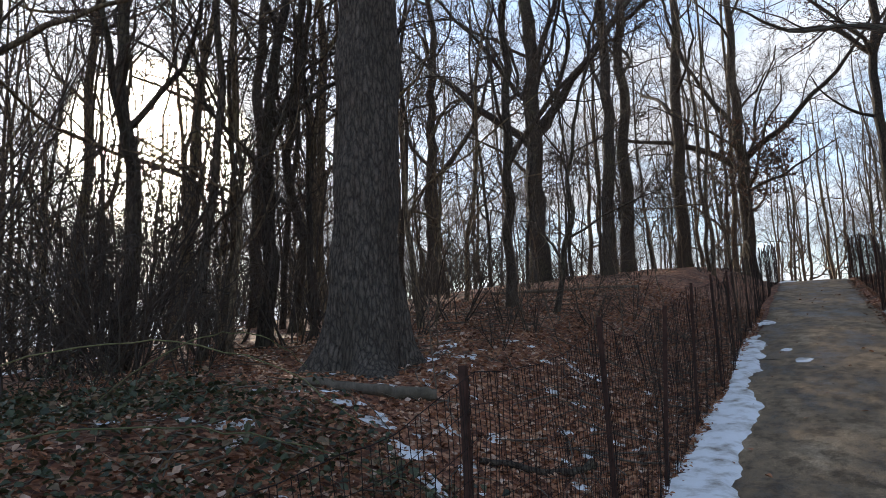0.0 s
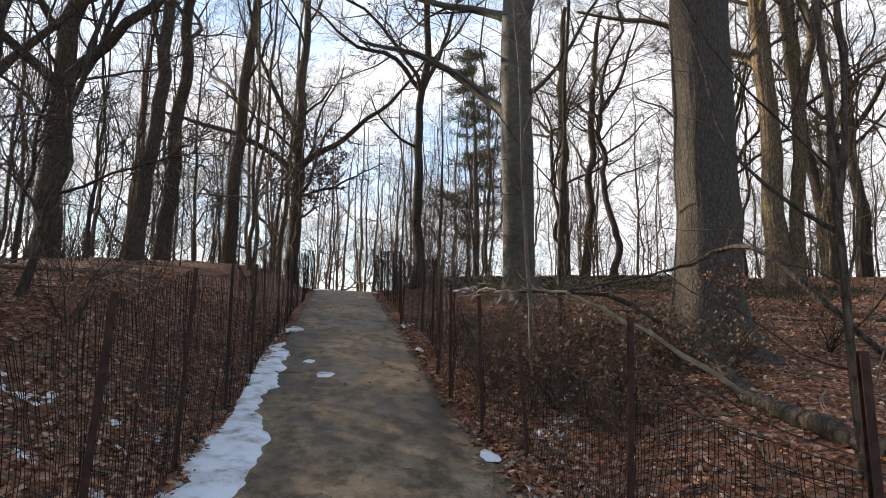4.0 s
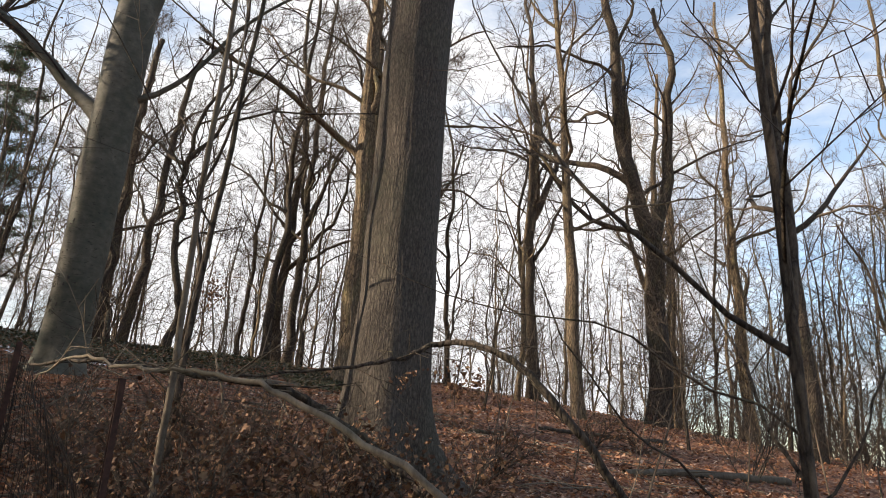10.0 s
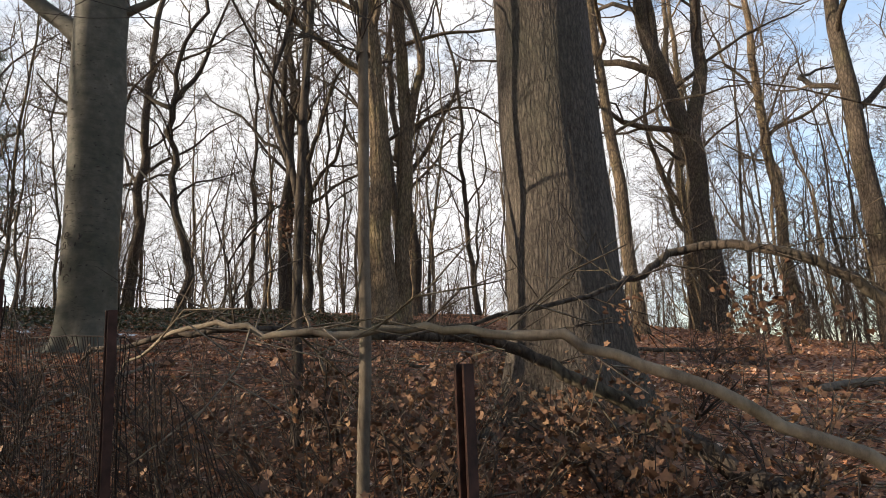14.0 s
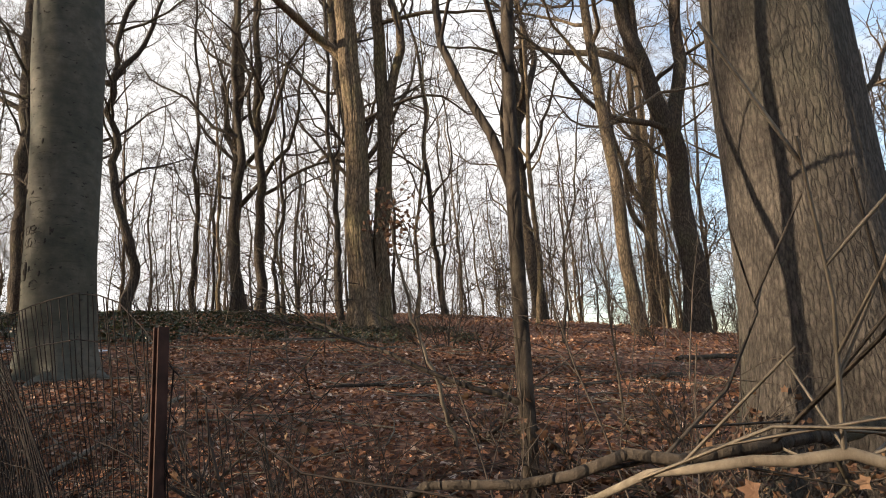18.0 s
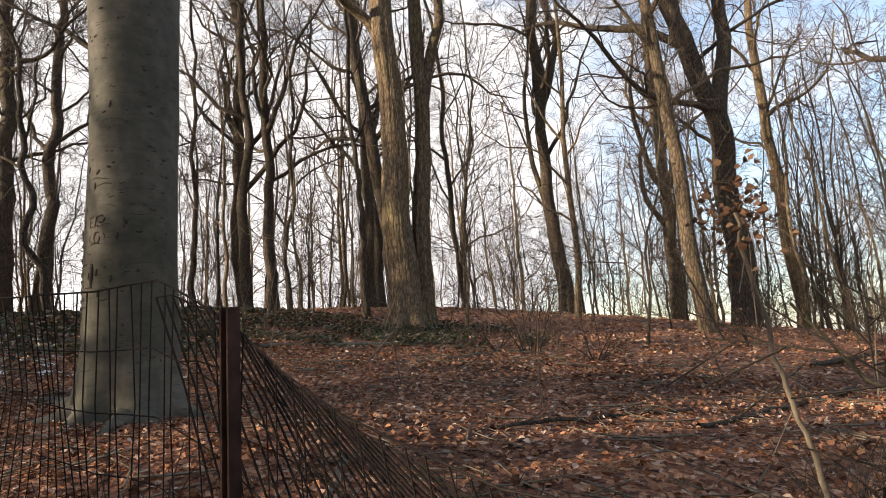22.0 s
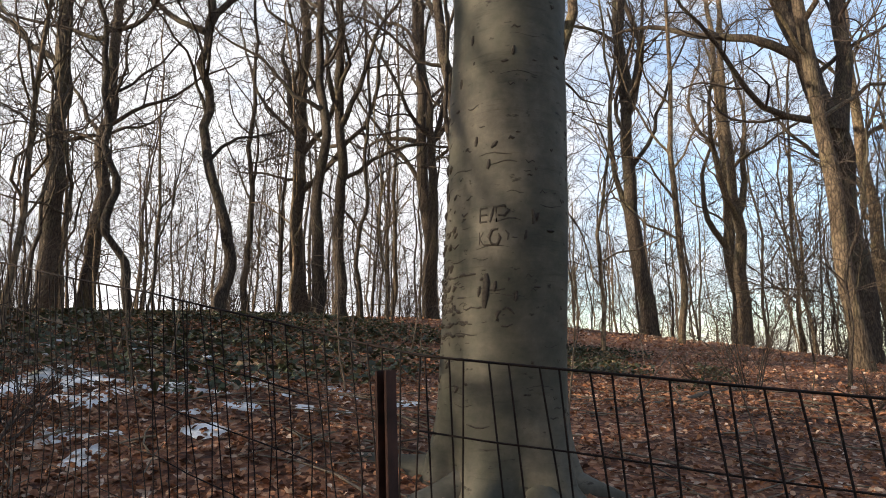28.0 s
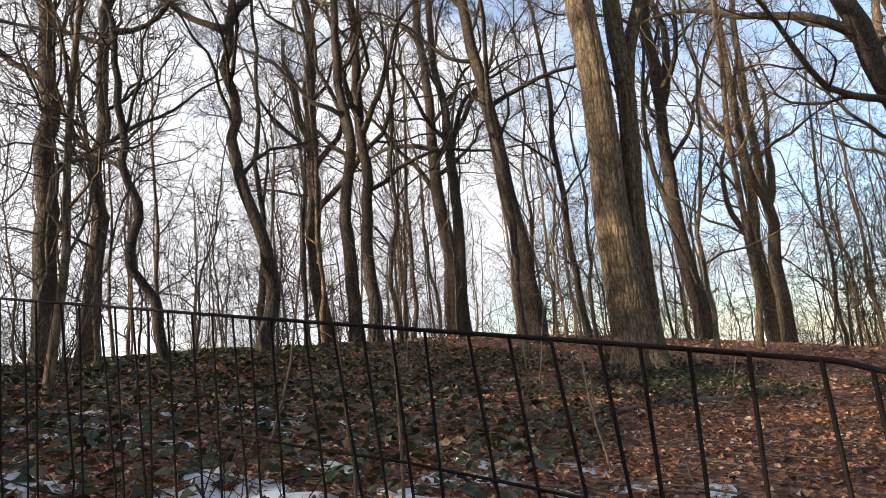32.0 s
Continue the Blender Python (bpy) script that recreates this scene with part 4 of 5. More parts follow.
    for a, up, w in ((-46, 1.66, 0.017), (-55, 1.42, 0.02), (-57, 1.52, 0.011), (-48, 1.5, 0.01), (-34, 1.12, 0.018), (-50, 1.24, 0.014), (-40, 1.3, 0.012), (-60, 1.75, 0.018), (-36, 0.62, 0.013), (-52, 0.55, 0.015), (-20, 0.5, 0.012), (14, 1.72, 0.013)):
        stroke([(a - 3, up - 0.012), (a, up + 0.004), (a + 2.5, up + 0.02)], w, "scar")
    for _ in range(34):
        a, up = kr.uniform(-68, -28), kr.choice((kr.uniform(1.15, 2.0), kr.uniform(0.7, 1.15)))
        w = kr.uniform(0.009, 0.019)
        stroke([(a - 2.2, up - kr.uniform(0, 0.02)), (a, up), (a + 2.2, up + kr.uniform(0, 0.03))], w, "scar")
    for a, up in ((-5, 1.75), (8, 1.62), (-30, 2.1), (2, 0.98), (40, 1.25), (16, 1.0), (33, 0.95), (-12, 2.3), (28, 2.2)):
        stroke([(a, up - 0.02), (a + 1, up), (a + 1.5, up + 0.03)], 0.012, "scar")
    # long creases that run round the trunk
    for _ in range(40):
        a, up, da = kr.uniform(-80, 60), kr.uniform(0.3, 3.2), kr.uniform(8, 30)
        stroke([(a + da * f, up + 0.008 * math.sin(f * 5 + a)) for f in (0, 0.25, 0.5, 0.75, 1)], kr.choice((0.002, 0.003, 0.004)), "scar")
    # the slanted bar between the two carved letters, and a faint row under them
    stroke([(c - 0.95 * k, u - 0.005), (c - 0.75 * k, u + 0.035), (c - 0.6 * k, u + 0.075)], 0.008)
    stroke([(c - 2.0 * k, u - 0.05), (c - 2.0 * k, u - 0.115)], 0.005)
    stroke([(c - 1.95 * k, u - 0.085), (c - 1.6 * k, u - 0.05)], 0.005)
    stroke([(c - 1.95 * k, u - 0.085), (c - 1.55 * k, u - 0.115)], 0.005)
    # an upright healed gash, a rough ring, a claw-like mark
    stroke([(8, 0.9), (9, 0.96), (10, 1.03), (9.5, 1.07)], 0.02, "scar")
    for q0, q1, w in ((0.4, 1.9, 0.006), (2.3, 3.6, 0.01), (4.1, 5.6, 0.005)):
        stroke([(26 + 7 * math.cos(q) + kr.uniform(-1, 1), 0.85 + 0.045 * math.sin(q) + kr.uniform(-0.008, 0.008)) for q in np.linspace(q0, q1, 5)], w, "scar")
    stroke([(47, 1.31), (48, 1.35), (46.5, 1.385)], 0.013, "scar")
    stroke([(50, 1.33), (51, 1.36), (52.5, 1.37)], 0.01, "scar")
    # roots that run out over the ground
    for a0, length in ((-66, 0.5), (-20, 0.3), (48, 0.42), (115, 0.3)):
        a = radians(180 + a0)
        way = np.array((math.cos(a), math.sin(a)))
        run = []
        for f in np.linspace(0.25, 0.35 + length, 9):
            px, py = way * f + 0.05 * np.array((-way[1], way[0])) * math.sin(f * 6)
            run.append((px, py, land(x + px, y + py) - z + 0.1 * math.exp(-(f - 0.25) * 4) - 0.045))
        s = Soup()
        s.tube(run, np.linspace(0.12, 0.035, 9), 10, True)
        part("root", s.mesh("root", BEECH), ob)
    return ob


CARVE = (20.0, 1.33)
carved_beech = beech()


def sapling(x, y, r, h, label, seed, lean, limbs=(), mat=None, bend=0.06, clear=0.3):
    return tree(x, y, r, h, label, seed, lean, limbs, clear, mat or BARK, TWIG, 14, 26, 0.25, 0.0, bend,
                ((7, 0.3, 0.97, 0.3, 50, 0.14, 0.04), (5, 0.2, 0.98, 0.5, 46, 0.2, 0.03), (4, 0.2, 1.0, 0.5, 44, 0.24, 0.02)), name="sapling", top=0.35, kink=0.035, least=0.003)


sapling(2.6, 9.62, 0.033, 8, "slim grey sapling forking at head height", 61, (0.1, -0.1), ((1.45, LT * 0.4 + UP, 3.0, 0.021), (0.62, LT * 1.0 + UP * 0.18, 1.3, 0.011), (0.55, RT * 0.5 - UP * 0.5, 0.5, 0.009)), clear=0.35)
sapling(1.885, 8.31, 0.023, 7, "slim pale sapling with a knot at eye level", 62, (-0.7, -0.85), ((1.9, LT * 0.6 + UP, 0.05, 0.02),), DEADWOOD, 0.02, 0.45)
sapling(2.72, 5.13, 0.027, 8, "slim dark sapling with long side twigs", 63, (-0.3, 0.3), ((1.3, LT * 0.85 + UP * 0.6, 3.4, 0.013), (1.45, RT * 0.12 + UP, 3.6, 0.02), (0.75, RT * 0.7 + UP * 0.5, 1.2, 0.006), (0.55, LT * 1.0 + UP * 0.12, 1.6, 0.006), (1.0, LT * 1.0 + UP * 0.25, 2.2, 0.006)), None, 0.06, 0.2)


# ---- conifer far up the path ----
def conifer(x, y, h, seed):
    rng = np.random.default_rng(seed)
    ob = tagged(new("pine_tree"), "tall pine with tiers of dark green needles", "tree", "pines")
    ob.location = (x, y, land(x, y))
    wood, needles = Soup(), Soup()
    line = wander(rng, (0, 0, -0.2), (0, 0, 1), h, 16, 0.02, 0.03)
    wood.tube(line, np.linspace(0.22, 0.04, len(line)), 12)
    for zf in np.linspace(0.3, 0.98, 22):
        i = min(int(zf * 16), 15)
        for _ in range(rng.integers(2, 6)):
            a, ln = rng.uniform(0, 6.3), (1.1 - zf) * 4.2 * rng.uniform(0.35, 1.25) + 0.4
            sub = wander(rng, line[i] + (0, 0, rng.uniform(0, 0.6)), (math.cos(a), math.sin(a), 0.12), ln, 6, 0.08, 0.02)
            wood.tube(sub, np.linspace(0.035, 0.008, 7), 5)
            for p in sub[2:]:
                m = 44
                c = p + rng.normal(0, 0.16, (m, 3)) * (1, 1, 0.5)
                d = rng.normal(0, 1, (m, 3))
                d /= np.linalg.norm(d, axis=1, keepdims=True)
                w = np.cross(d, rng.normal(0, 1, (m, 3)))
                w /= np.linalg.norm(w, axis=1, keepdims=True)
                needles.quads(np.stack([c - w * 0.012, c + w * 0.012, c + d * 0.26 + w * 0.008, c + d * 0.26 - w * 0.008], 1))
    part("trunk", wood.mesh("trunk", BARK), ob)
    part("foliage", needles.mesh("foliage", NEEDLE), ob, "dark green needle tufts")


conifer(8.1, 41.0, 17, 5)


# ---- the forest beyond ----
def bin_tree(seed, h, r, name, spec, mat, bend, sides=9, label="bare forest tree with a thin tangled crown"):
    return tree(400 + seed, -400, r, h, label, seed, (random.Random(seed).uniform(-0.8, 0.8), random.Random(seed * 3).uniform(-0.8, 0.8)), (), 0.25,
                mat, TWIG, sides, 18, 0.35, 0, bend, spec, name=name, split=False, kink=0.15)


HERO = [(-3.7, 5.1), (3.98, 8.76), (11.8, 18.4), (19.2, 12.7), (20.6, 18.1), (14.9, 13), (24.4, 11.8), (17.5, 8.4), (14.6, 25.2), (13.3, 25), (9.9, 31.5), (9.4, 24), (7.9, 24.8), (18.9, 29.2), (16.4, 21.7),
        (3.53, 14.96), (-7.6, 20.3), (-5.3, 19.5), (-4.5, 29.5), (2.2, 21.5)]


def clear_of(x, y, gap):
    return all((x - a) ** 2 + (y - b) ** 2 > gap * gap for a, b in HERO)


def forest(kinds, count, area, gap, seed, scale=(0.8, 1.2), across=False):
    rng = random.Random(seed)
    made = 0
    while made < count:
        x, y = rng.uniform(*area[0]), rng.uniform(*area[1])
        # A lane is kept treeless towards the sun, added so its disc shows through
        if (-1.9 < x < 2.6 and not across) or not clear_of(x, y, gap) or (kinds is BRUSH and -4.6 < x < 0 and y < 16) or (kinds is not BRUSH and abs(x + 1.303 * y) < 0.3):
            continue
        k, turn = rng.uniform(*scale), rng.uniform(0, 360)
        ob = copy_thing(rng.choice(kinds), pose(x, y, land(x, y, False), 0, 0, turn))
        ob.scale = (k, k, k)
        made += 1


BIG = [bin_tree(200 + k, 17 + k % 3, 0.085 + 0.025 * (k % 4), "tree", PLAIN, BARK if k % 3 else BARK_PALE_SUNLIT, 0.06 + 0.03 * (k % 3)) for k in range(6)]
THIN_SPEC = ((10, 0.15, 0.97, 0.36, 44, 0.24, 0.07), (6, 0.2, 0.98, 0.5, 44, 0.22, 0.04), (4, 0.3, 1.0, 0.5, 42, 0.26, 0.02))
THIN = [bin_tree(220 + k, 9 + 2 * (k % 3), 0.055 + 0.012 * (k % 3), "young_tree", THIN_SPEC, BARK if k % 2 else BARK_PALE_SUNLIT, 0.07, 7) for k in range(5)]
BRUSH_SPEC = ((8, 0.05, 0.97, 0.5, 42, 0.18, 0.04), (4, 0.15, 0.98, 0.55, 44, 0.24, 0.03))


def brush(seed, h):
    """A thicket of thin whippy stems from one root."""
    rng = np.random.default_rng(seed)
    ob = tagged(new("shrub"), "leafless shrub of thin tangled brown stems", "shrub", "bare shrubs")
    ob.location = (400 + seed, -380, 0)
    wood, fine = Soup(), Soup()
    for _ in range(7):
        a = rng.uniform(0, 6.3)
        line = wander(rng, (0.12 * math.cos(a), 0.12 * math.sin(a), -0.05), (0.5 * math.cos(a), 0.5 * math.sin(a), 1), h * rng.uniform(0.6, 1.1), 7, 0.13, 0.0)
        rr = np.linspace(0.011, 0.004, 8)
        wood.tube(line, rr, 5)
        sprout(rng, fine, fine, line, rr, 0, BRUSH_SPEC, None, 0.0032)
    tagged(part("stem_clump", wood.mesh("stem_clump", TWIG), ob), kind="stuff")
    tagged(part("twig_tangle", fine.mesh("twig_tangle", TWIG), ob), kind="stuff")
    return ob


BUSHY_SPEC = ((16, 0.12, 0.97, 0.36, 42, 0.3, 0.06), (7, 0.15, 0.98, 0.5, 46, 0.35, 0.03), (3, 0.2, 1.0, 0.6, 44, 0.4, 0.02))
BUSHY = [bin_tree(240 + k, 5 + 1.5 * (k % 3), 0.028 + 0.008 * (k % 3), "undergrowth_tree", BUSHY_SPEC, BARK if k % 2 else BARK_PALE_SUNLIT, 0.11, 6, "spindly bare undergrowth tree with dense fine twigs") for k in range(5)]
BRUSH = [brush(300 + k, 1.6 + 0.4 * (k % 3)) for k in range(4)]
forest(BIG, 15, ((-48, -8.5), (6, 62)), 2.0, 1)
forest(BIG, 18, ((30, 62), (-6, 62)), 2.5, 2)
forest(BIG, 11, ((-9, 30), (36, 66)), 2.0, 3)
# Unseen trees behind the start, added to close the woods and block light
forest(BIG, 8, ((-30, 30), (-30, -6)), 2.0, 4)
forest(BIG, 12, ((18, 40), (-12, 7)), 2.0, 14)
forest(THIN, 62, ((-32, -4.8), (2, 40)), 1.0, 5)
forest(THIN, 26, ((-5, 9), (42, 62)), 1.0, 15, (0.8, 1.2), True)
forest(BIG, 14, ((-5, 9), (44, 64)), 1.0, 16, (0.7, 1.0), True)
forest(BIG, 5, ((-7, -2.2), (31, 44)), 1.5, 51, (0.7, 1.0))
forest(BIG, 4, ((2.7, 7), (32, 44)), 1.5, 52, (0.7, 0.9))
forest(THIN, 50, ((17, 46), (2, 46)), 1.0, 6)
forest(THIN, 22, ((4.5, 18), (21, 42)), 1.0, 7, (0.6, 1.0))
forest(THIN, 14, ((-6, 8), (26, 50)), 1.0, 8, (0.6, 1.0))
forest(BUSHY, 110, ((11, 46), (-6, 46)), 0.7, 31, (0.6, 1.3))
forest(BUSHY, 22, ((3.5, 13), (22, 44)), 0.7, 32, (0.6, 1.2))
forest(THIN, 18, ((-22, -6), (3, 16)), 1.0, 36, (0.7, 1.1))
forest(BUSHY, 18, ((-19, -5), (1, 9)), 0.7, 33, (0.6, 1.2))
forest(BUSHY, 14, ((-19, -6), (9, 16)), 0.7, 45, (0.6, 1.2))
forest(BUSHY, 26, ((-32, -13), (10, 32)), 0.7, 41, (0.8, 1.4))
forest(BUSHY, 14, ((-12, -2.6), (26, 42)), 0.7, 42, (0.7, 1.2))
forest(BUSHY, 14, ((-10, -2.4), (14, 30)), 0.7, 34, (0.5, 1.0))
forest(BRUSH, 26, ((-12, -2.4), (16.2, 27)), 0.7, 46, (0.5, 0.9))
# the tangle that the low sun shines through at the start
trng = random.Random(71)
for k in range(11):
    away, aside = trng.uniform(8, 20), radians(52.5 + trng.choice((-1, 1)) * trng.uniform(1.2, 10))
    x, y = -math.sin(aside) * away, math.cos(aside) * away
    size = trng.uniform(0.7, 1.2)
    copy_thing(BUSHY[k % 5] if k % 3 else THIN[k % 5], pose(x, y, land(x, y, False), 0, 0, k * 47)).scale = (size, size, size)
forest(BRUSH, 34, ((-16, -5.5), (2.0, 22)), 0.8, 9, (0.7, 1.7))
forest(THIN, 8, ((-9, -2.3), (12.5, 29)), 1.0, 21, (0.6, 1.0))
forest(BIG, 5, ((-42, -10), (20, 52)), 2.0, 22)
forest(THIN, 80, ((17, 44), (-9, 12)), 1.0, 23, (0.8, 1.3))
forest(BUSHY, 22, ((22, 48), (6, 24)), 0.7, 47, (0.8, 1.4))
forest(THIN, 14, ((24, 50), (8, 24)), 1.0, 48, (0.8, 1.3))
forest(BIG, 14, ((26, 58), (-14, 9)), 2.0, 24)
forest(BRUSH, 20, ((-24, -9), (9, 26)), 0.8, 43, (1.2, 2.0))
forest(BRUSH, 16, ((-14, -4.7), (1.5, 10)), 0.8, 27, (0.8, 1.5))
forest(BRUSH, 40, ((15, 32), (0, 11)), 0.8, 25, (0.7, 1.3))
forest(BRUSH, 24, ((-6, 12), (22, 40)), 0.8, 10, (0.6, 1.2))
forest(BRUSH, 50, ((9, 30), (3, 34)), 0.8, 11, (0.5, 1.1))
for k, (x, y, s) in enumerate(((1.75, 9.1, 0.5), (1.9, 10.0, 0.4), (2.2, 8.8, 0.5), (2.5, 10.2, 0.4), (1.6, 7.6, 0.45), (1.8, 8.2, 0.5), (2.0, 19.5, 0.7), (1.6, 20.5, 0.7), (2.0, 21.5, 0.8), (1.7, 22.6, 0.8),
                               (-4.8, 3.5, 0.8), (-5.2, 4.4, 0.9), (-4.2, 2.7, 0.5), (-5.6, 3.0, 0.8), (-4.9, 6.2, 0.8), (-3.0, 7.6, 0.6), (-2.6, 8.8, 0.6), (-3.7, 8.5, 0.8), (-2.4, 10.2, 0.6), (-2.9, 6.4, 0.45), (-4.4, 7.2, 0.8), (-3.4, 11.2, 0.7))):
    copy_thing(BRUSH[k % 4], pose(x, y, land(x, y), 0, 0, k * 70)).scale = (s, s, s)
for kind in (*BIG, *THIN, *BUSHY, *BRUSH):
    for o in (*kind.children, kind):
        bpy.data.objects.remove(o)


# ---- fallen wood by the massive oak ----
def fallen(name, label, pts, radii, seed, mat, twigs=(), sides=12):
    rng = np.random.default_rng(seed)
    p = np.array(pts, float)
    t = np.linspace(0, len(p) - 1, (len(p) - 1) * 7 + 1)
    # smooth run through the given joints
    line = np.empty((len(t), 3))
    for k, u in enumerate(t):
        i = min(int(u), len(p) - 2)
        f = u - i
        a, b, c, d = p[max(i - 1, 0)], p[i], p[i + 1], p[min(i + 2, len(p) - 1)]
        line[k] = 0.5 * (2 * b + (c - a) * f + (2 * a - 5 * b + 4 * c - d) * f * f + (3 * b - a - 3 * c + d) * f ** 3)
    line += rng.normal(0, 0.008, line.shape)
    rr = np.interp(t, np.arange(len(p)), radii)
    ob = tagged(new(name), label, "branch", "fallen branches")
    ob.location = p[-1]
    s, f = Soup(), Soup()
    line -= p[-1]
    s.tube(line, rr, sides, True)
    side = []
    if twigs:
        sprout(rng, s, f, line, rr, 0, twigs, side, 0.0035)
    part("bough", s.mesh("bough", mat), ob)
    for limb in side:
        part("side_branch", limb.mesh("side_branch", mat), ob)
    if f.v:
        tagged(part("twig_tangle", f.mesh("twig_tangle", mat), ob), kind="stuff")


DEAD_TWIGS = ((9, 0.05, 0.66, 0.12, 38, 0.45, 0.02), (4, 0.1, 0.95, 0.5, 44, 0.45, 0.0))
fallen("fallen_branch", "grey arching dead branch over the leaf litter", ((2.1, 8.35, 2.2), (2.86, 7.99, 2.38), (3.3, 7.9, 2.5), (3.62, 7.73, 2.66), (3.68, 7.24, 2.56), (3.8, 6.88, 2.22), (4.1, 6.7, 1.85), (4.6, 6.6, 1.4)),
       (0.007, 0.011, 0.016, 0.022, 0.025, 0.028, 0.03, 0.032), 5, BARK, DEAD_TWIGS)
fallen("fallen_log", "long fallen limb propped up over the brush", ((1.3, 9.2, 2.18), (1.55, 8.7, 2.24), (2.1, 8.5, 2.22), (2.65, 8.3, 2.2), (2.95, 7.95, 1.98), (3.25, 7.4, 1.6), (2.98, 6.5, 1.36), (2.94, 5.8, 1.25), (3.0, 5.1, 1.14)),
       (0.007, 0.012, 0.018, 0.024, 0.032, 0.05, 0.062, 0.068, 0.07), 6, BARK, DEAD_TWIGS)
fallen("fallen_branch", "bare dead bough lying through the fence brush", ((1.38, 9.1, 2.1), (1.42, 8.66, 2.24), (1.55, 8.25, 2.2), (1.78, 7.82, 2.19), (2.0, 7.4, 2.1), (2.4, 6.9, 1.8), (3.0, 6.3, 1.3)), (0.004, 0.008, 0.011, 0.013, 0.016, 0.019, 0.022), 8, DEADWOOD, DEAD_TWIGS)
for k, (a, b, r) in enumerate((((5.5, 11.5), (8.5, 10.6), 0.03), ((7.5, 8.2), (10.5, 7.2), 0.06), ((9, 6.2), (12, 5.6), 0.09), ((6.0, 15.2), (9.5, 14.6), 0.03), ((4.5, 12.6), (6.2, 11.7), 0.02), ((-3.4, 3.9), (-2.6, 4.5), 0.055),
                                ((-1.9, 3.9), (-1.4, 4.6), 0.03), ((-6.5, 14), (-3.0, 13.4), 0.05), ((5.2, 20.5), (8.2, 19.3), 0.06), ((7.2, 17.6), (10.2, 16.2), 0.05), ((10, 11), (13.5, 10.2), 0.05), ((2.0, 12.3), (3.4, 12.9), 0.02))):
    mid = ((a[0] + b[0]) / 2 + 0.15, (a[1] + b[1]) / 2)
    fallen("fallen_branch", "weathered dead branch lying on the leaves", [(x, y, land(x, y) + r * 0.7) for x, y in (a, mid, b)], (r * 0.6, r * 0.85, r), 20 + k, DEADWOOD if k % 2 else BARK, ((5, 0.1, 0.9, 0.3, 45, 0.1, 0.0),), 9)


fallen("dead_stick", "thin pale dead stick leaning upright with caught leaves", ((3.42, 10.86, land(3.45, 10.83) + 1.32), (3.5, 10.8, land(3.5, 10.8) + 0.8), (3.62, 10.72, land(3.62, 10.72) + 0.4), (3.72, 10.65, land(3.72, 10.65) - 0.03)), (0.007, 0.01, 0.012, 0.014), 60, DEADWOOD, ((4, 0.1, 0.6, 0.16, 42, 0.2, 0.0),), 8)


def sticks(label, count, area, seed):
    """Broken twigs scattered over the leaves."""
    rng = np.random.default_rng(seed)
    s = Soup()
    for _ in range(count):
        x, y = area[0] + (area[1] - area[0]) * rng.uniform() ** 1.5, rng.uniform(area[2], area[3])
        a, ln, r = rng.uniform(0, 6.3), rng.uniform(0.12, 0.75), rng.uniform(0.0025, 0.008)
        dx, dy, bow = math.cos(a) * ln, math.sin(a) * ln, rng.normal(0, 0.08) * ln
        run = []
        for f in (0, 0.35, 0.7, 1):
            px, py = x + dx * f - dy * bow * 4 * f * (1 - f) / ln, y + dy * f + dx * bow * 4 * f * (1 - f) / ln
            run.append((px, py, land(px, py) + 0.025 + r))
        s.tube(run, [r, r * 0.9, r * 0.75, r * 0.5], 4)
    tagged(new("twig_litter", s.mesh("twig_litter", DEADWOOD)), label, "twigs", kind="stuff")


sticks("broken dead twigs scattered over the leafy bank", 1500, (1.3, 10.0, 3.0, 22.0), 61)
sticks("broken dead twigs among leaves by the snowy verge", 600, (-1.0, -7.0, 1.0, 13.0), 62)


def seedling(x, y, h, seed):
    """A single pale whip of a young tree, with a few side twigs."""
    rng = np.random.default_rng(seed)
    ob = tagged(new("seedling"), "thin pale leafless seedling standing in leaf litter", "sapling", "thin seedlings")
    ob.location = (x, y, land(x, y))
    wood, fine = Soup(), Soup()
    line = wander(rng, (0, 0, -0.04), (rng.normal(0, 0.12), rng.normal(0, 0.12), 1), h, 9, 0.06, 0.03)
    rr = np.linspace(0.004 + h * 0.0035, 0.003, 10)
    wood.tube(line, rr, 6)
    sprout(rng, fine, fine, line, rr, 0, ((6, 0.3, 0.97, 0.3, 45, 0.16, 0.03), (3, 0.2, 0.98, 0.5, 44, 0.2, 0.0)), None, 0.0026)
    part("stem", wood.mesh("stem", TWIG_PALE), ob)
    tagged(part("twig_tangle", fine.mesh("twig_tangle", TWIG_PALE), ob), kind="stuff")


seedling(5.46, 12.65, 1.0, 700)
sprng = random.Random(17)
for k in range(44):
    seedling(sprng.uniform(3.2, 13), sprng.uniform(5, 22), sprng.uniform(0.5, 2.2), 701 + k)
for k in range(16):
    seedling(sprng.uniform(-6, -1.3), sprng.uniform(4.5, 13), sprng.uniform(0.4, 1.4), 760 + k)


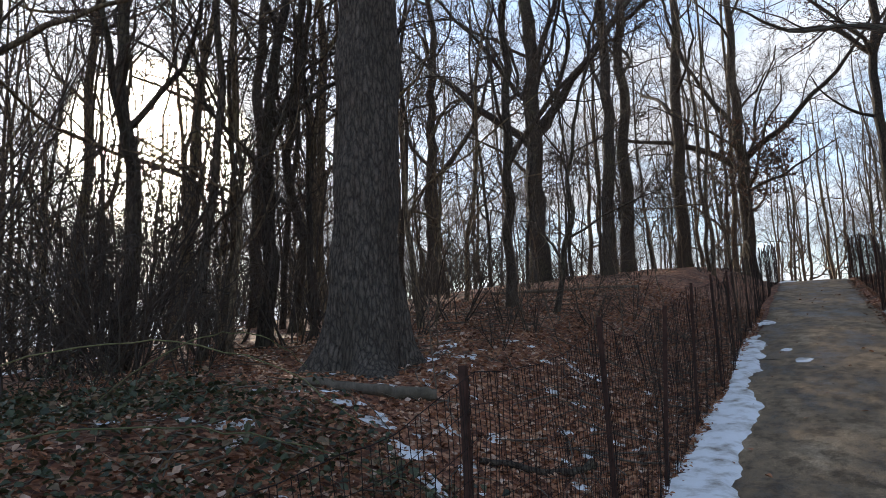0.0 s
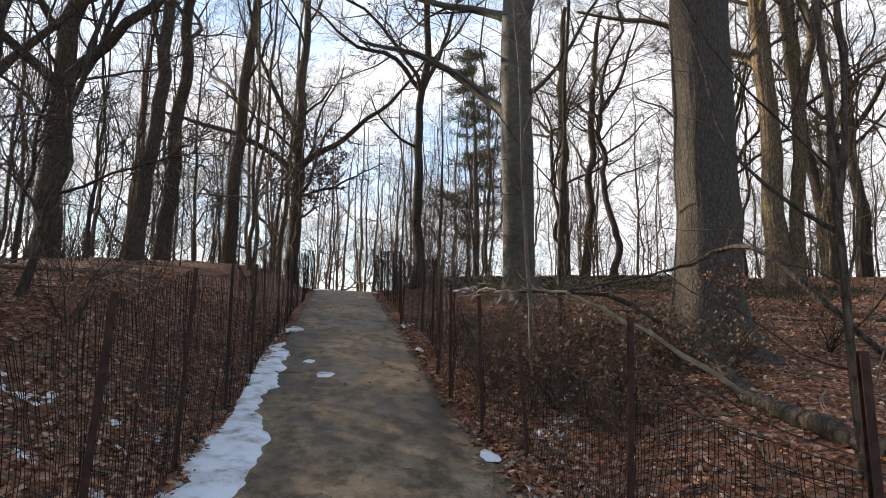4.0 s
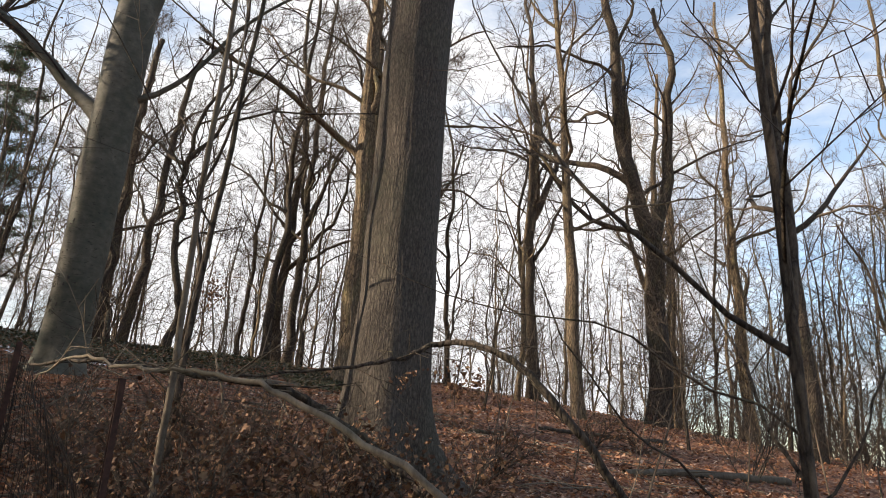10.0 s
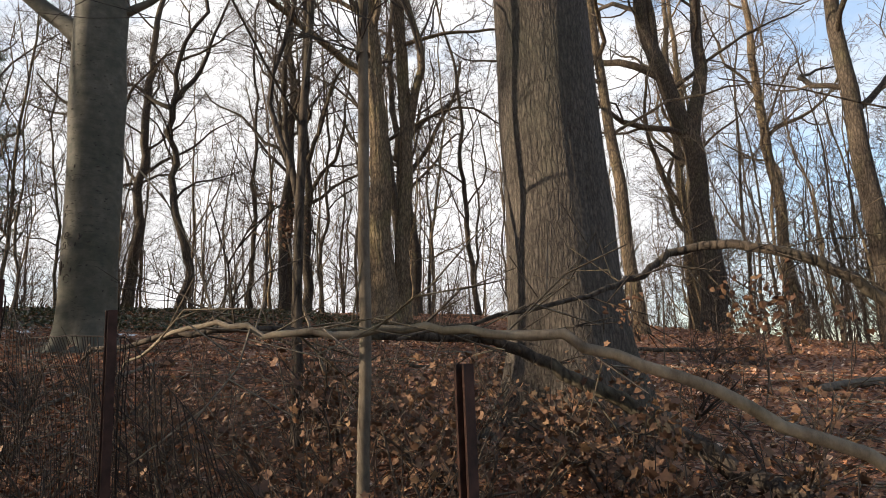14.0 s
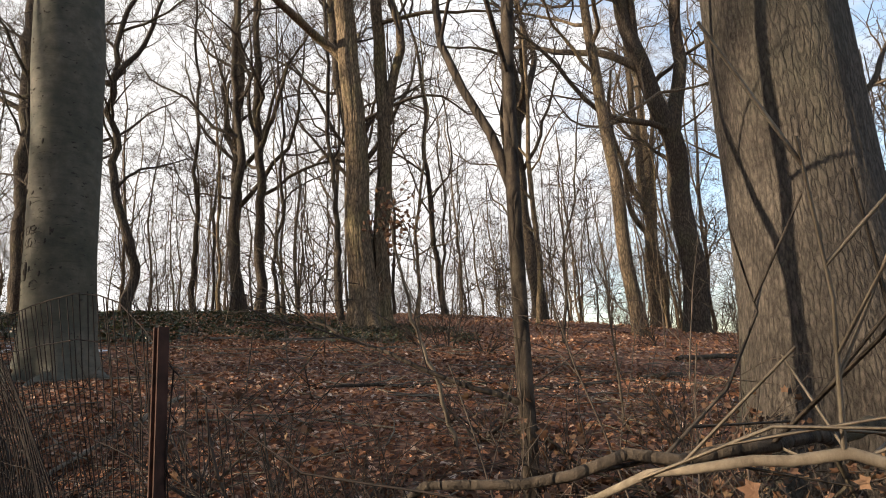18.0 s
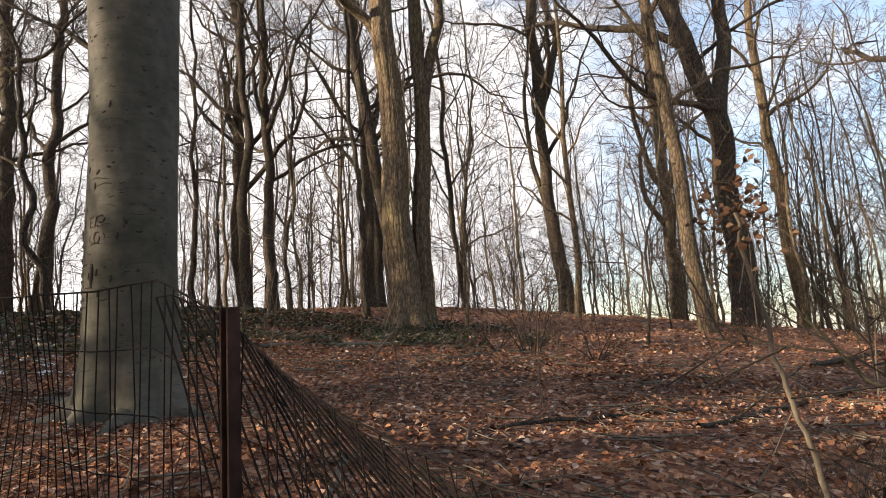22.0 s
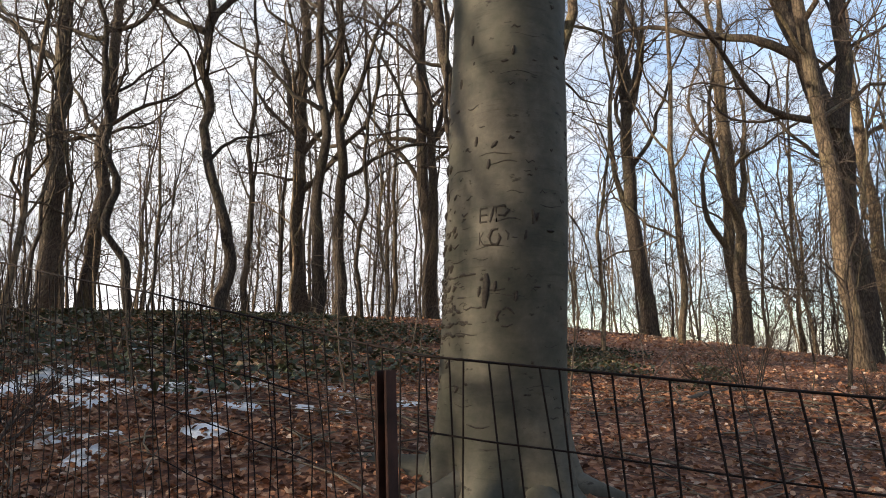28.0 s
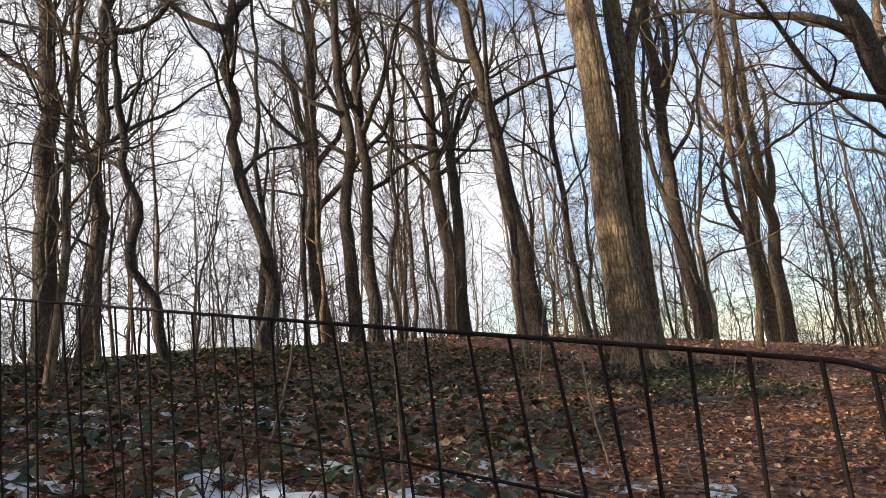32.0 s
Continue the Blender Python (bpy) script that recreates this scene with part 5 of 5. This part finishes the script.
# ---- fallen leaves, shrub leaves and ivy ----
def leaves(name, label, count, spots, size, mat, seed, flat, category, lobed=False):
    """Loose lobed leaves. spots(rng, n): places; flat: how level they lie."""
    rng = np.random.default_rng(seed)
    c = spots(rng, count)
    n = len(c)
    a, s = rng.uniform(0, 2 * np.pi, n), size * rng.uniform(0.55, 1.25, n)
    nrm = np.stack([rng.normal(0, flat, n), rng.normal(0, flat, n), np.ones(n)], 1)
    nrm /= np.linalg.norm(nrm, axis=1, keepdims=True)
    d = np.stack([np.cos(a), np.sin(a), np.zeros(n)], 1)
    u = d - nrm * (d * nrm).sum(1, keepdims=True)
    u /= np.linalg.norm(u, axis=1, keepdims=True)
    w = np.cross(nrm, u)
    curl = rng.uniform(0.05, 0.4, n)[:, None]
    wide = rng.uniform(0.28, 0.45, n)[:, None]
    S = s[:, None]
    pts = np.stack([c - u * S * 0.5, c - u * S * 0.05 + w * S * wide + nrm * S * curl, c + u * S * 0.5 + nrm * S * curl * 0.5, c - u * S * 0.05 - w * S * wide + nrm * S * curl,
                    c + u * S * 0.22 + w * S * wide * 0.8 + nrm * S * curl, c + u * S * 0.22 - w * S * wide * 0.8 + nrm * S * curl], 1)
    m = Soup()
    if lobed:
        ang, rim = np.radians((0, 26, 52, 84, 122, 165, 195, 238, 276, 308, 334)), np.array((1.0, 0.56, 0.8, 0.5, 0.62, 0.2, 0.2, 0.62, 0.5, 0.8, 0.56)) * 0.54
        fan = c[:, None] + S[..., None] * (np.cos(ang) * rim)[None, :, None] * u[:, None] + S[..., None] * (np.sin(ang) * rim)[None, :, None] * w[:, None]
        fan = fan + (S * curl)[..., None] * (2.2 * rim ** 2)[None, :, None] * nrm[:, None] * np.where(np.sin(ang * 1.5) > 0, 1.2, 0.7)[None, :, None]
        m.v = [np.concatenate([c[:, None], fan], 1).reshape(-1, 3)]
        b, k = np.arange(n)[:, None] * 12, np.arange(11)
        tri = np.stack([b + 1 + k, b + 1 + (k + 1) % 11, b + 0 * k, b + 0 * k], -1).reshape(-1, 4)
        m.q, m.count = [tri], n * 12
        return tagged(new(name, m.mesh(name, mat, True)), label, category, kind="stuff")
    m.v = [pts.reshape(-1, 3)]
    b = np.arange(n)[:, None] * 6
    m.q = [np.concatenate([b + np.array([[0, 1, 4, 2]]), b + np.array([[0, 2, 5, 3]])])]
    m.count = n * 6
    return tagged(new(name, m.mesh(name, mat, True)), label, category, kind="stuff")


def floor_spots(x0, x1, y0, y1, bias):
    def spots(rng, n):
        x = x0 + (x1 - x0) * rng.uniform(0, 1, n) ** bias
        y = rng.uniform(y0, y1, n)
        return np.array([(a, b, land(a, b) + 0.012) for a, b in zip(x, y)])
    return spots


leaves("fallen_leaves", "brown and orange oak leaves strewn over the bank", 66000, floor_spots(1.16, 9.0, 2.0, 23.0, 1.6), 0.048, LEAF, 1, 0.45, "leaves")
leaves("fallen_leaves", "curled lobed oak leaves just behind the fence", 8000, floor_spots(1.16, 3.4, 3.0, 20.0, 1.3), 0.058, LEAF, 8, 0.45, "leaves", True)
leaves("fallen_leaves", "brown fallen leaves under the left fence", 30000, floor_spots(-0.85, -7.0, 1.0, 15.0, 1.5), 0.05, LEAF, 2, 0.45, "leaves")
leaves("fallen_leaves", "curled lobed leaves behind the snowy verge", 3500, floor_spots(-0.9, -3.0, 1.5, 9.0, 1.3), 0.056, LEAF, 9, 0.45, "leaves", True)
leaves("fallen_leaves", "far scatter of fallen leaves on the slope", 15000, floor_spots(7.0, 20.0, 3.0, 26.0, 1.2), 0.075, LEAF, 3, 0.5, "leaves")
leaves("fallen_leaves", "orange leaves gathered along the asphalt edge", 2600, floor_spots(1.28, 0.92, -1.0, 22.0, 0.7), 0.07, LEAF, 4, 0.35, "leaves", True)
leaves("fallen_leaves", "few wet leaves stuck on the asphalt", 90, lambda rng, n: np.array([(a, b, rise(b) + 0.035) for a, b in zip(rng.uniform(-0.6, 1.05, n), rng.uniform(0, 20, n))]), 0.06, LEAF, 5, 0.08, "leaves")


def ivy_spots(rng, n):
    out = []
    while len(out) < n:
        x, y = rng.uniform(2.6, 13), rng.uniform(17.2, 30)
        if 0.7 * noise.noise((x * 0.5, y * 0.5, 1.7)) + 0.16 * (y - 18.4) + 0.03 * (x - 6) > -0.05 and (x < 10.5 or y > 19.5):
            out.append((x, y, land(x, y) + rng.uniform(0.02, 0.13)))
    return np.array(out)


leaves("ivy", "dark glossy ivy covering the bank", 17000, ivy_spots, 0.085, IVY, 6, 0.5, "ivy")


def base_spots(rng, n):
    out = []
    while len(out) < n:
        x, y = rng.uniform(6.6, 13.6), rng.uniform(14.6, 19.6)
        near = 1 - math.hypot((x - 10.8) / 3.2, (y - 17.6) / 2.4)
        if 0.8 * noise.noise((x * 0.9, y * 0.9, 6.1)) + 0.5 * near > 0.2 and math.hypot(x - 11.8, y - 18.25) > 0.4:
            out.append((x, y, land(x, y) + rng.uniform(0.02, 0.16)))
    return np.array(out)


leaves("ivy", "patchy ivy and leaf tangle round the double oak's roots", 5200, base_spots, 0.06, IVY, 16, 0.6, "ivy")


def cover_spots(rng, n):
    x, y = rng.uniform(-5.5, -1.3, n), rng.uniform(0.6, 3.4, n)
    return np.array([(p, q, land(p, q) + rng.uniform(0.02, 0.28) * max(0.1, 0.6 + noise.noise((p * 1.7, q * 1.7, 4)))) for p, q in zip(x, y)])


leaves("ivy", "dark evergreen ground cover by the fence", 6500, cover_spots, 0.05, IVY, 7, 0.6, "ivy")


def cane(pts, seed):
    """A long thin bramble stem arching over the ground cover."""
    rng = np.random.default_rng(seed)
    s = Soup()
    n = 22
    f = np.linspace(0, 1, n)[:, None]
    p, q, r = (np.array((x, y, land(x, y) + up)) for x, y, up in pts)
    line = (1 - f) ** 2 * p + 2 * f * (1 - f) * q + f * f * r + rng.normal(0, 0.008, (n, 3))
    s.tube(line, np.linspace(0.006, 0.003, n), 6)
    tagged(new("bramble_stem", s.mesh("bramble_stem", CANE)), "thin arching green bramble stem over the ground cover", "bramble", "bramble stems")


for k, pts in enumerate((((-4.6, 1.6, 0.1), (-3.2, 2.6, 0.9), (-2.2, 3.0, 0.3)), ((-3.4, 1.2, 0.05), (-2.6, 2.2, 0.5), (-1.6, 2.9, 0.25)), ((-4.0, 2.6, 0.05), (-3.4, 3.2, 0.8), (-3.1, 3.6, 0.2)), ((-2.6, 1.0, 0.0), (-2.2, 1.6, 0.5), (-1.5, 2.0, 0.1)))):
    cane(pts, 40 + k)


def shrub(x, y, h, spreadw, seed, count, label):
    """A low shrub that keeps its dry brown leaves."""
    rng = np.random.default_rng(seed)
    z = land(x, y)
    ob = tagged(new("leafy_shrub"), label, "shrub", "shrubs with dry leaves")
    ob.location = (x, y, z)
    wood, fine, tips = Soup(), Soup(), []
    for _ in range(6):
        a = rng.uniform(0, 6.3)
        line = wander(rng, (0, 0, -0.03), (spreadw * math.cos(a), spreadw * math.sin(a), 0.8), h * rng.uniform(0.7, 1.2), 7, 0.15, -0.02)
        rr = np.linspace(0.012, 0.004, 8)
        wood.tube(line, rr, 5)
        sprout(rng, fine, fine, line, rr, 0, ((5, 0.1, 0.97, 0.5, 42, 0.18, 0.04), (3, 0.15, 0.98, 0.55, 44, 0.24, 0.03)), None, 0.0026)
        tips.append(line[2:])
    tagged(part("stem_clump", wood.mesh("stem_clump", TWIG), ob), kind="stuff")
    tagged(part("twig_tangle", fine.mesh("twig_tangle", TWIG), ob), kind="stuff")
    pts = np.concatenate(fine.v)
    count = int(count * (2.3 if count > 150 else 1.5))
    pick = pts[rng.integers(0, len(pts), count)] + rng.normal(0, 0.03, (count, 3))
    lf = leaves("leaf_cover", "", count, lambda r, n: pick, 0.05, DRY_LEAF, seed, 1.2, "", True)
    lf.parent = ob
    lf["label"] = "curled dry brown leaves"


for k, (x, y, h, n) in enumerate(((1.9, 7.6, 0.6, 260), (2.3, 8.2, 0.7, 320), (2.25, 7.2, 0.5, 260), (1.5, 8.6, 0.5, 200), (2.0, 6.7, 0.5, 260), (2.5, 7.4, 0.6, 320), (3.0, 7.9, 0.6, 320), (3.4, 8.3, 0.5, 260), (1.5, 10.2, 0.5, 120), (1.7, 11.2, 0.45, 70), (3.3, 7.3, 0.5, 200), (3.9, 10.6, 0.4, 60), (4.6, 9.6, 0.4, 80), (2.1, 8.9, 0.7, 260), (2.8, 8.6, 0.65, 260), (3.3, 9.2, 0.6, 200), (1.8, 9.6, 0.6, 150), (2.9, 9.6, 0.6, 160), (2.1, 10.3, 0.7, 120),
                                    (2.5, 11.4, 0.6, 80), (2.2, 12.6, 0.5, 60), (5.2, 8.4, 0.5, 120), (9.8, 9.8, 0.8, 200), (10.6, 9.4, 0.7, 180), (2.3, 17.5, 0.6, 80), 
                                    (8.5, 13.2, 0.5, 60), (9.4, 15.0, 0.5, 50), (12.5, 12.0, 0.6, 80))):
    shrub(x, y, h, 0.7, 500 + k, n, "tangled low shrub holding dry brown leaves" if n > 150 else "sparse low shrub with a few dry leaves")


orng = np.random.default_rng(77)


def clump(name, label, spots, size, seed):
    leaves(name, label, len(spots), lambda r, n: spots, size, DRY_LEAF, seed, 1.5, "leaves")


def hang(owner, label, count, keep, size, seed):
    """Dead leaves that still hang on an owner's twigs."""
    crown = [o for o in owner.children if o.name.startswith("crown")][0]
    co = np.empty(len(crown.data.vertices) * 3, np.float32)
    crown.data.vertices.foreach_get("co", co)
    co = co.reshape(-1, 3)
    co = co[keep(co)]
    rng = np.random.default_rng(seed)
    clump("hanging_leaves", label, co[rng.integers(0, len(co), count)] + rng.normal(0, 0.03, (count, 3)) + np.array(owner.location), size, seed)


hang(young_oak, "tan dead leaves still on the young oak", 1500, lambda c: (c[:, 2] > 2.6) & (c[:, 2] < 5.8), 0.1, 81)
hang(tan_oak, "few tan dead leaves on the oak beyond the crest", 900, lambda c: (c[:, 2] > 2.8) & (c[:, 2] < 6.5) & (np.hypot(c[:, 0] - 0.4, c[:, 1]) < 1.6), 0.1, 87)
hang(carved_beech, "last curled leaves on the beech twigs", 1100, lambda c: (c[:, 2] > 3.0) & (c[:, 2] < 7.5) & (c[:, 0] * LT[0] + c[:, 1] * LT[1] > 0.3), 0.045, 82)

for x, y, z, n, k in ((3.45, 10.83, 3.28, 190, 83), (3.56, 8.09, 2.36, 34, 84), (3.42, 7.38, 2.3, 190, 85), (3.0, 7.7, 1.9, 60, 86)):
    clump("leaf_clump", "cluster of dry brown leaves caught on a twig", np.array((x, y, z)) + orng.normal(0, 0.032 + n * 0.0003, (n, 3)), 0.034, k)

# the plan above is drawn in units of 1.19 m
for ob in scene.objects:
    if ob.parent is None and ob.type in ("MESH", "EMPTY"):
        ob.location, ob.scale = ob.location * 1.19, ob.scale * 1.19
